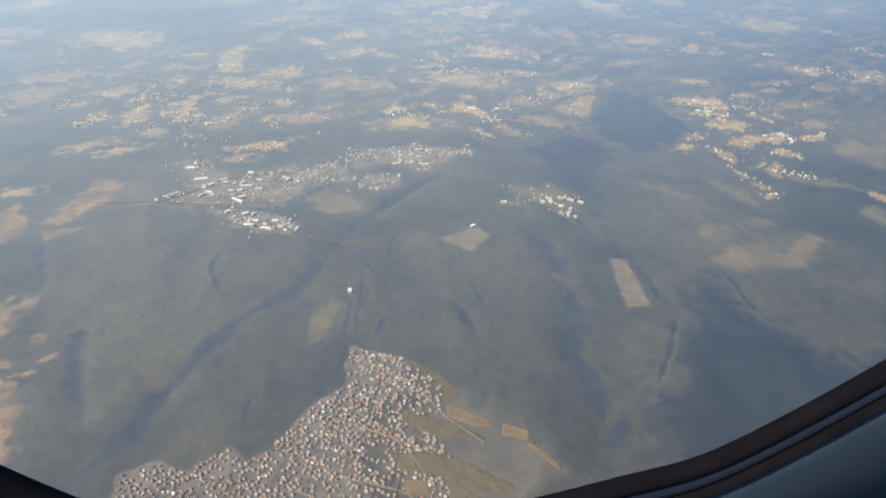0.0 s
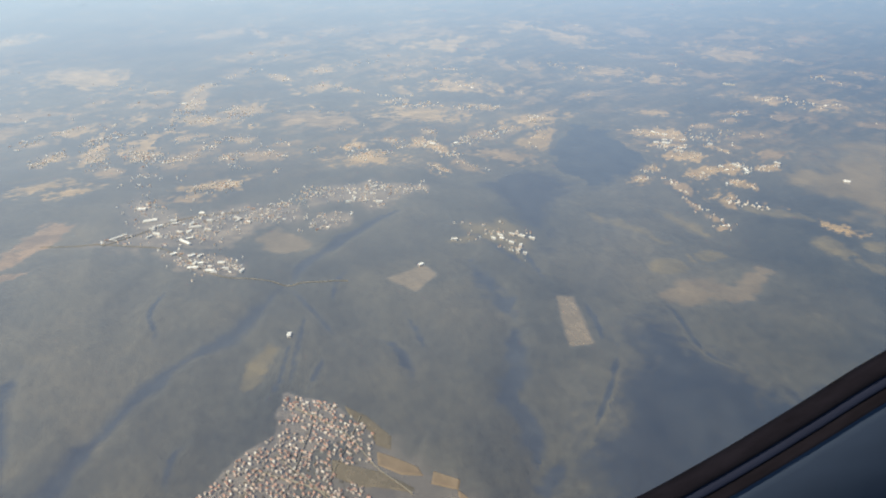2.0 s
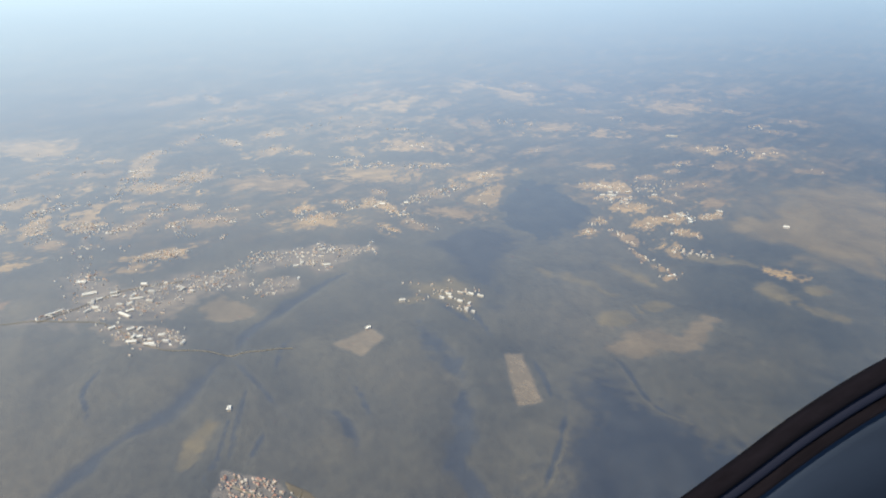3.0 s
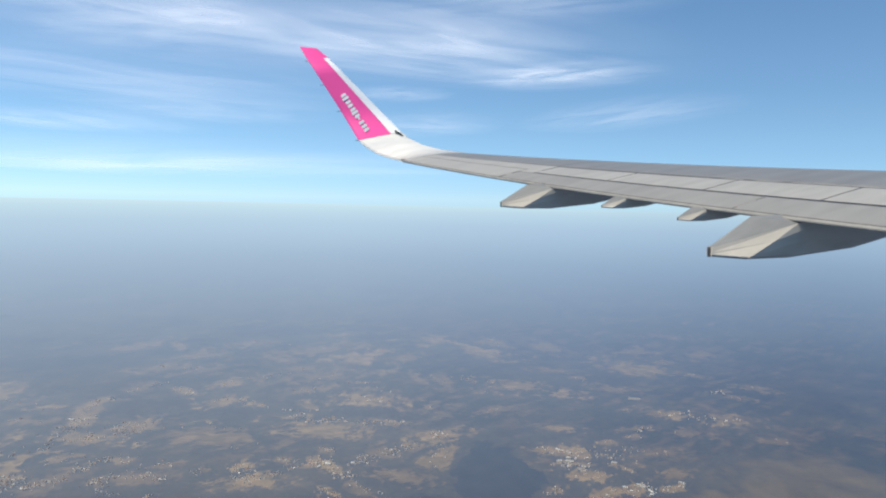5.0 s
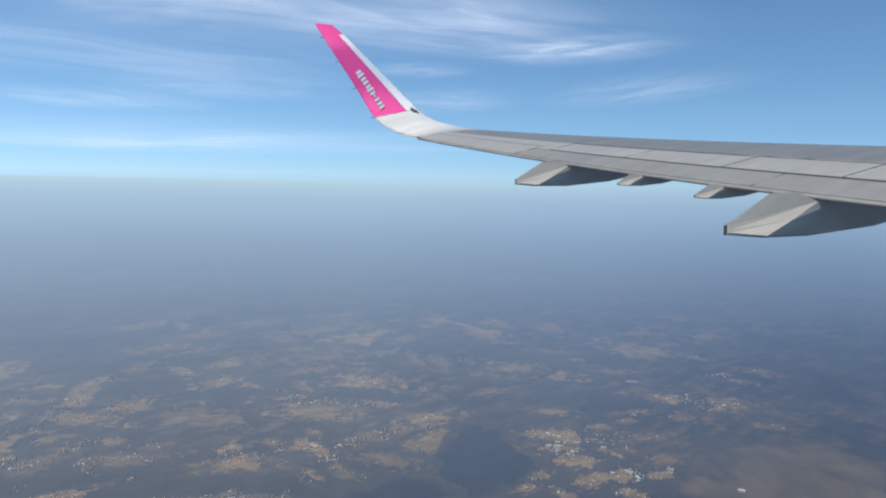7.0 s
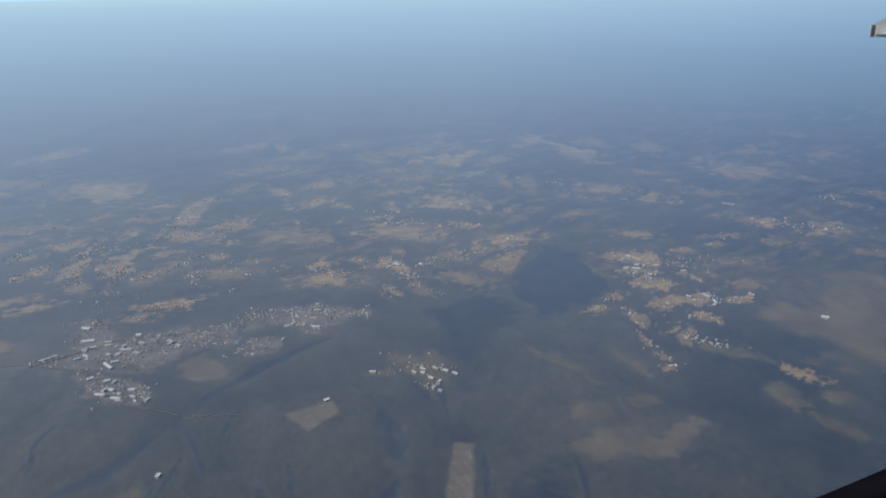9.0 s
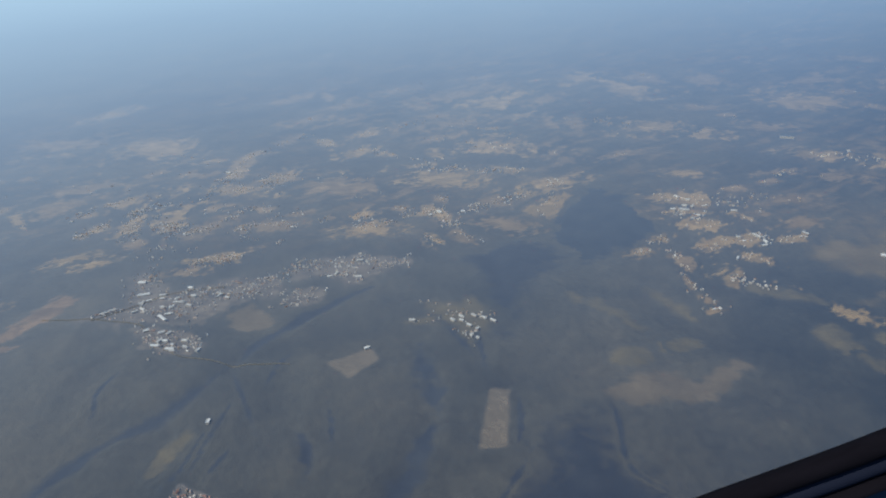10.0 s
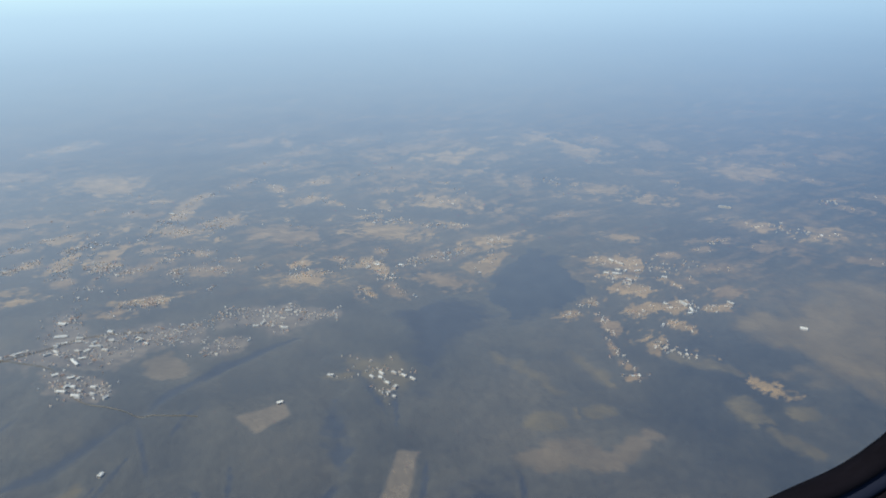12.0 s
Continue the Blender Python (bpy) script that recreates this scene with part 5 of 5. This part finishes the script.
part("wing_body", wing_body(), wing)
panel("seam", 3.1, 14.6, 0.012, 0.975, WING_DARK, 0.0025, "dark panel gaps")
for y0, y1 in ((3.2, 4.98), (5.0, 6.58), (6.61, 8.09), (8.12, 9.68), (9.71, 11.2)):
    panel("spoiler", y0, y1, 0.222, 0.440, WING_PANEL, 0.006, "pale grey spoiler panel")
panel("aileron", 11.55, 14.5, 0.016, 0.275, WING_PANEL, 0.006, "pale grey aileron")
panel("skin_panel", 11.215, 11.53, 0.205, 0.288, WING_PANEL, 0.006)
panel("flap", 3.2, 7.2, 0.016, 0.198, WING_GREY, 0.006, "grey trailing-edge flap")
panel("flap", 7.22, 11.5, 0.016, 0.198, WING_GREY, 0.006, "grey trailing-edge flap")
panel("skin_panel", 11.25, 14.55, 0.292, 0.452, WING_PANEL, 0.006)
for y0, y1 in ((3.2, 6.0), (6.004, 8.6), (8.604, 11.3), (11.304, 14.58)):
    panel("skin_panel", y0, y1, 0.470, 0.79, WING_FORE, 0.006)
    panel("slat", y0, y1, 0.793, 0.972, WING_FORE, 0.006, "grey leading-edge slat")


def loft(name, stations, material, u0=0.0, u1=1.0):
    """A blade through stations of trailing point, leading point, outward side and thickness."""
    us = [0, 0.08, 0.2, 0.35, 0.5, 0.65, 0.8, 0.9, 0.97, 1.0]
    verts = []
    for a, b, side, thick in stations:
        a, b, side = Vector(a), Vector(b), Vector(side).normalized()
        for s in (1, -1):
            for q in us:
                u = u0 + (u1 - u0) * q
                w = thick * (0.06 + 3.2 * u ** 0.8 * max(0.0, 1 - u) ** 0.6) * 0.5
                verts.append(a.lerp(b, u) + side * s * w)
    m, n = len(us), 2 * len(us)
    faces, blunt = [], []
    for i in range(len(stations) - 1):
        for k in range(m - 1):
            faces.append((i * n + k, i * n + k + 1, (i + 1) * n + k + 1, (i + 1) * n + k))
            faces.append((i * n + m + k + 1, i * n + m + k, (i + 1) * n + m + k, (i + 1) * n + m + k + 1))
        for k in (0, m - 1):
            blunt.append(len(faces))
            faces.append((i * n + k, i * n + m + k, (i + 1) * n + m + k, (i + 1) * n + k))
    for i in (0, len(stations) - 1):
        blunt.append(len(faces))
        faces.append(tuple(i * n + k for k in range(m)) + tuple(i * n + m + k for k in range(m - 1, -1, -1)))
    me = mesh_of(name, verts, faces, material)
    for i in blunt:
        me.polygons[i].use_smooth = False
    return me


IN = (0.0, -1.0, 0.12)
t0, l0 = trailing(14.5), leading(14.5)
BASE = [
    (t0, l0, (0, 0, 1), 0.15),
    ((3.80, 14.95, 0.91), (5.15, 14.95, 1.10), (0, -0.25, 1), 0.14),
    ((3.60, 15.22, 1.02), (4.72, 15.24, 1.24), (0, -0.6, 0.8), 0.12),
    ((3.40, 15.38, 1.16), (4.45, 15.42, 1.40), (0, -0.9, 0.45), 0.10),
    ((3.26, 15.42, 1.30), (4.28, 15.47, 1.53), IN, 0.09),
]
TOP = [
    ((3.255, 15.42, 1.305), (4.275, 15.47, 1.535), IN, 0.09),
    ((2.83, 15.50, 2.00), (3.63, 15.56, 2.16), IN, 0.075),
    ((2.37, 15.58, 2.70), (2.97, 15.64, 2.80), IN, 0.06),
    ((2.12, 15.63, 3.08), (2.62, 15.68, 3.13), IN, 0.05),
]
winglet = part("winglet", loft("winglet", BASE, ROOT), wing, "cream curved winglet root")
part("winglet_panel", loft("winglet_panel", TOP, PINK, 0.0, 0.735), winglet, "bright pink winglet face")
part("leading_edge", loft("leading_edge", TOP, WHITE, 0.74, 1.0), winglet, "white winglet leading edge")
part("winglet_tip", loft("winglet_tip", [TOP[-1], ((1.97, 15.66, 3.33), (2.36, 15.71, 3.33), IN, 0.03)], PINK), winglet, "pink winglet tip")

bm = bmesh.new()
bmesh.ops.create_cube(bm, size=1.0)
for v in bm.verts:
    v.co = Vector((4.20 + v.co.x * 0.20, 15.40 + v.co.y * 0.03, 1.50 + v.co.z * (0.06 if v.co.x < 0 else 0.02) - v.co.x * 0.10))
bmesh.ops.bevel(bm, geom=bm.edges[:], offset=0.008, segments=2, affect="EDGES")
me = bpy.data.meshes.new("position_light")
bm.to_mesh(me)
bm.free()
me.materials.append(WING_DARK)
part("position_light", me, winglet, "small dark light fairing")

for k in (0.0, 0.36, 0.68, 0.97):
    a = Vector((3.255, 15.42, 1.305)).lerp(Vector((2.12, 15.63, 3.08)), k)
    v = [a + Vector((x, 0.006 * math.cos(t), 0.006 * math.sin(t) + x * 0.15)) for x in (0.02, -0.075) for t in (0.0, 1.57, 3.14, 4.71)]
    f = [(i, (i + 1) % 4, 4 + (i + 1) % 4, 4 + i) for i in range(4)] + [(3, 2, 1, 0), (4, 5, 6, 7)]
    part("static_wick", mesh_of("static_wick", v, f, WING_DARK, False), winglet, "thin dark static wick")

# white mark along the winglet: plain strokes of the height and spacing of the lettering
a0, b0 = Vector((3.36, 15.412, 1.50)), Vector((2.79, 15.517, 2.33))
way = (b0 - a0).normalized()
across = Vector((0.80, 0.0, 0.60))
for i, (k, tall) in enumerate(((0.00, 1.0), (0.09, 1.0), (0.19, 1.0), (0.29, 0.35), (0.36, 1.0), (0.45, 1.25), (0.53, 1.0), (0.63, 1.0), (0.72, 1.0), (0.82, 1.25), (0.90, 1.0))):
    c = a0.lerp(b0, k) + across * 0.09
    w, h = 0.034, 0.062 * tall
    me = bpy.data.meshes.new("mark")
    bm = bmesh.new()
    vs = []
    for q in (0, 1):
        for s, r in ((-1, -0.7), (-0.7, -1), (0.7, -1), (1, -0.7), (1, 0.7), (0.7, 1), (-0.7, 1), (-1, 0.7)):
            vs.append(bm.verts.new(c + way * s * w + across * r * h + Vector((0, -0.013 + 0.026 * q, 0))))
    bm.faces.new(vs[:8])
    for k2 in range(8):
        bm.faces.new((vs[k2], vs[(k2 + 1) % 8], vs[8 + (k2 + 1) % 8], vs[8 + k2]))
    bm.normal_update()
    bm.to_mesh(me)
    bm.free()
    me.materials.append(WHITE)
    part("mark", me, winglet, "white painted stroke")


def fairing(y, s, deep=1.0):
    """A canoe fairing under a flap: a faceted tail that sticks out behind the wing, a flat side and a keel that rises forward."""
    a = trailing(y)
    rows = [(-1.00, -1.00, 0.05, 0.05, -0.355, -0.465, -1.00, -0.345), (0.10, -0.57, 0.235, 0.19, -0.06, -0.495, -0.40, 0.02), (0.70, 0.15, 0.235, 0.085, 0.03, -0.490, 0.50, 0.06),
            (1.50, 1.20, 0.21, 0.075, 0.06, -0.38, 1.50, 0.08), (2.30, 2.20, 0.15, 0.08, 0.10, -0.16, 2.30, 0.11), (2.90, 2.90, 0.05, 0.03, 0.12, 0.06, 2.90, 0.13)]
    verts = []
    for dt, db, top, low, zt, zb, dr, zr in rows:
        zt, zb, zr = zt * s, zb * s * deep, zr * s
        side = [(dt, top, zt), ((dt + db) / 2, (top + low) / 2, (zt + zb) / 2), (db, low, zb + 0.03 * s), (db, low * 0.6, zb)]
        verts.append(Vector((a.x + dr * s, a.y, a.z + zr)))
        verts += [Vector((a.x + dx * s, a.y + w * s, a.z + z)) for dx, w, z in side]
        verts += [Vector((a.x + dx * s, a.y - w * s, a.z + z)) for dx, w, z in side[::-1]]
    n = 9
    faces = [(i * n + k, i * n + (k + 1) % n, (i + 1) * n + (k + 1) % n, (i + 1) * n + k) for i in range(len(rows) - 1) for k in range(n)]
    faces += [tuple(range(n)), tuple(range((len(rows) - 1) * n, len(rows) * n))]
    me = mesh_of("flap_track_fairing", verts, faces, [FAIRING, FAIRING_TOP], False)
    for i in range(len(rows) - 1):
        me.polygons[i * n].material_index = me.polygons[i * n + 8].material_index = 1
    fair = part("flap_track_fairing", me, wing, "grey canoe-shaped flap track fairing with a blunt tail")
    x, w = a.x - 1.0 * s, 0.022 * s
    v = [(x + dx, a.y + i * w, a.z + z) for dx in (-0.012 * s, 0.012 * s) for i, z in ((-1, -0.468 * s * deep), (1, -0.468 * s * deep), (1, -0.352 * s), (-1, -0.352 * s))]
    part("tail_cap", mesh_of("tail_cap", v, [(0, 1, 2, 3), (7, 6, 5, 4), (0, 4, 5, 1), (1, 5, 6, 2), (2, 6, 7, 3), (3, 7, 4, 0)], WING_DARK, False), fair, "dark tail cap")


fairing(6.60, 1.0)
fairing(10.40, 0.78)
fairing(8.85, 0.34)
fairing(7.60, 0.36)

# ---- the cabin window ----
SILL = [(-1.27, 0.93), (-1.20, 0.827), (-1.05, 0.64), (-0.90, 0.50), (-0.60, 0.42), (-0.30, 0.385), (0.0, 0.40), (0.20, 0.42), (0.40, 0.505), (0.60, 0.615),
        (0.75, 0.705), (0.90, 0.775), (1.05, 0.825), (1.20, 0.875), (1.36, 0.94), (1.52, 1.04), (1.75, 1.35), (1.95, 1.70)]
window = tagged(new("cabin_window"), "dark rubber-sealed lower edge of an airliner cabin window", "window", kind="")
window.matrix_basis = pose(0.5, 0.27, 0, 0, 0, 10.4)


def sill_band(name, inner, outer, near_y, far_y, material, label=""):
    """A rounded bead along the lower edge of the opening, between two distances out from it."""
    line = smooth_line(SILL, 6)
    prof = [(inner, 0.0), (inner + (outer - inner) * 0.25, 0.8), (inner + (outer - inner) * 0.5, 1.0), (inner + (outer - inner) * 0.75, 0.8), (outer, 0.0)]
    verts = []
    for i, p in enumerate(line):
        t = (line[min(i + 1, len(line) - 1)] - line[max(i - 1, 0)]).normalized()
        out = Vector((t.y, -t.x))
        for o, bulge in prof:
            q = p + out * o
            verts.append((q.x, far_y + (near_y - far_y) * bulge, q.y))
        for o in (outer, inner):
            q = p + out * o
            verts.append((q.x, far_y + 0.02, q.y))
    n = 7
    faces = [(i * n + k, i * n + (k + 1) % n, (i + 1) * n + (k + 1) % n, (i + 1) * n + k) for i in range(len(line) - 1) for k in range(n)]
    faces += [tuple(range(n)), tuple(range((len(line) - 1) * n, len(line) * n))]
    part(name, mesh_of(name, verts, faces, material), window, label)


sill_band("seal", 0.0, 0.040, 0.885, 0.90, RUBBER, "black rubber window seal")
sill_band("reveal", 0.040, 0.078, 0.885, 0.90, REVEAL, "dark blue-grey window reveal")
sill_band("gasket", 0.078, 0.098, 0.870, 0.90, RUBBER, "thin black gasket line")
line = smooth_line(SILL, 6)
verts = []
for i, p in enumerate(line):
    t = (line[min(i + 1, len(line) - 1)] - line[max(i - 1, 0)]).normalized()
    q = p + Vector((t.y, -t.x)) * 0.098
    verts += [(q.x, 0.890, q.y), (q.x, 0.875, max(0.01, q.y - 0.05)), (q.x, 0.875, 0.0), (q.x, 0.91, 0.0), (q.x, 0.91, q.y)]
faces = [(i * 5 + k, i * 5 + (k + 1) % 5, i * 5 + 5 + (k + 1) % 5, i * 5 + 5 + k) for i in range(len(line) - 1) for k in range(5)]
part("lining", mesh_of("lining", verts, faces, LINING), window, "dark blue-grey cabin lining")

bm = bmesh.new()
bmesh.ops.create_uvsphere(bm, u_segments=14, v_segments=8, radius=0.008)
bmesh.ops.transform(bm, matrix=Matrix.Translation((-0.224, 0.884, 0.407)) @ Matrix.Diagonal((1.0, 0.5, 1.0, 1)), verts=bm.verts)
me = bpy.data.meshes.new("breather_hole")
bm.to_mesh(me)
bm.free()
me.materials.append(BREATHER)
part("breather_hole", me, window, "small pale breather hole rim")

# ---- high cloud ----
def cirrus(x, y, z, a, b, turn, dense, label):
    verts, faces = [(0, 0, 0)], []
    for k in range(1, 6):
        verts += [(k / 5 * math.cos(t), k / 5 * math.sin(t), 0.004 * math.sin(3 * t + k)) for t in (2 * math.pi * i / 36 for i in range(36))]
    faces = [(0, 1 + i, 1 + (i + 1) % 36) for i in range(36)]
    faces += [(1 + k * 36 + i, 1 + (k + 1) * 36 + i, 1 + (k + 1) * 36 + (i + 1) % 36, 1 + k * 36 + (i + 1) % 36) for k in range(4) for i in range(36)]
    ob = tagged(new("cirrus_cloud", mesh_of("cirrus_cloud", verts, faces, CIRRUS)), label, "cloud", "cirrus clouds")
    ob.matrix_basis = pose(x, y, z, 0, 0, turn)
    ob.scale = (a, b, a)
    ob.color = (1, 1, 1, dense)


cirrus(-39.3, 180.2, 46, 35, 38, 23.9, 0.85, "long wind-drawn white cirrus band")
cirrus(19.4, 207.5, 47, 63, 50, 26.4, 1.00, "long wind-drawn white cirrus band")
cirrus(72.8, 231.2, 45, 42, 33, -44.0, 1.00, "small bright cirrus streak")
cirrus(-68.4, 205.4, 49, 44, 58, -26.0, 0.45, "broad soft cirrus veil")
cirrus(-163.0, 449.7, 44, 89, 97, 86.2, 0.60, "low faint cirrus bank")
cirrus(23.4, 275.5, 43, 28, 26, -42.1, 0.55, "faint thin cirrus wisps")
cirrus(126.6, 307.9, 42, 91, 45, -83.0, 0.45, "faint thin cirrus wisps")
cirrus(47.3, 371.5, 41, 45, 84, 2.7, 0.50, "faint thin cirrus wisps")
cirrus(40.2, 153.5, 48, 43, 33, -19.6, 0.55, "broad soft cirrus veil")
cirrus(-70.6, 368.8, 45, 84, 91, 41.2, 0.45, "faint thin cirrus wisps")
cirrus(-280.5, 1020.5, 40, 659, 534, -44.4, 0.70, "low faint cirrus bank")
cirrus(0.0, 230.0, 52, 150, 95, 18.0, 0.55, "broad thin cirrus veil across the sky")
cirrus(-120.0, 330.0, 54, 170, 120, 30.0, 0.45, "broad thin cirrus veil across the sky")
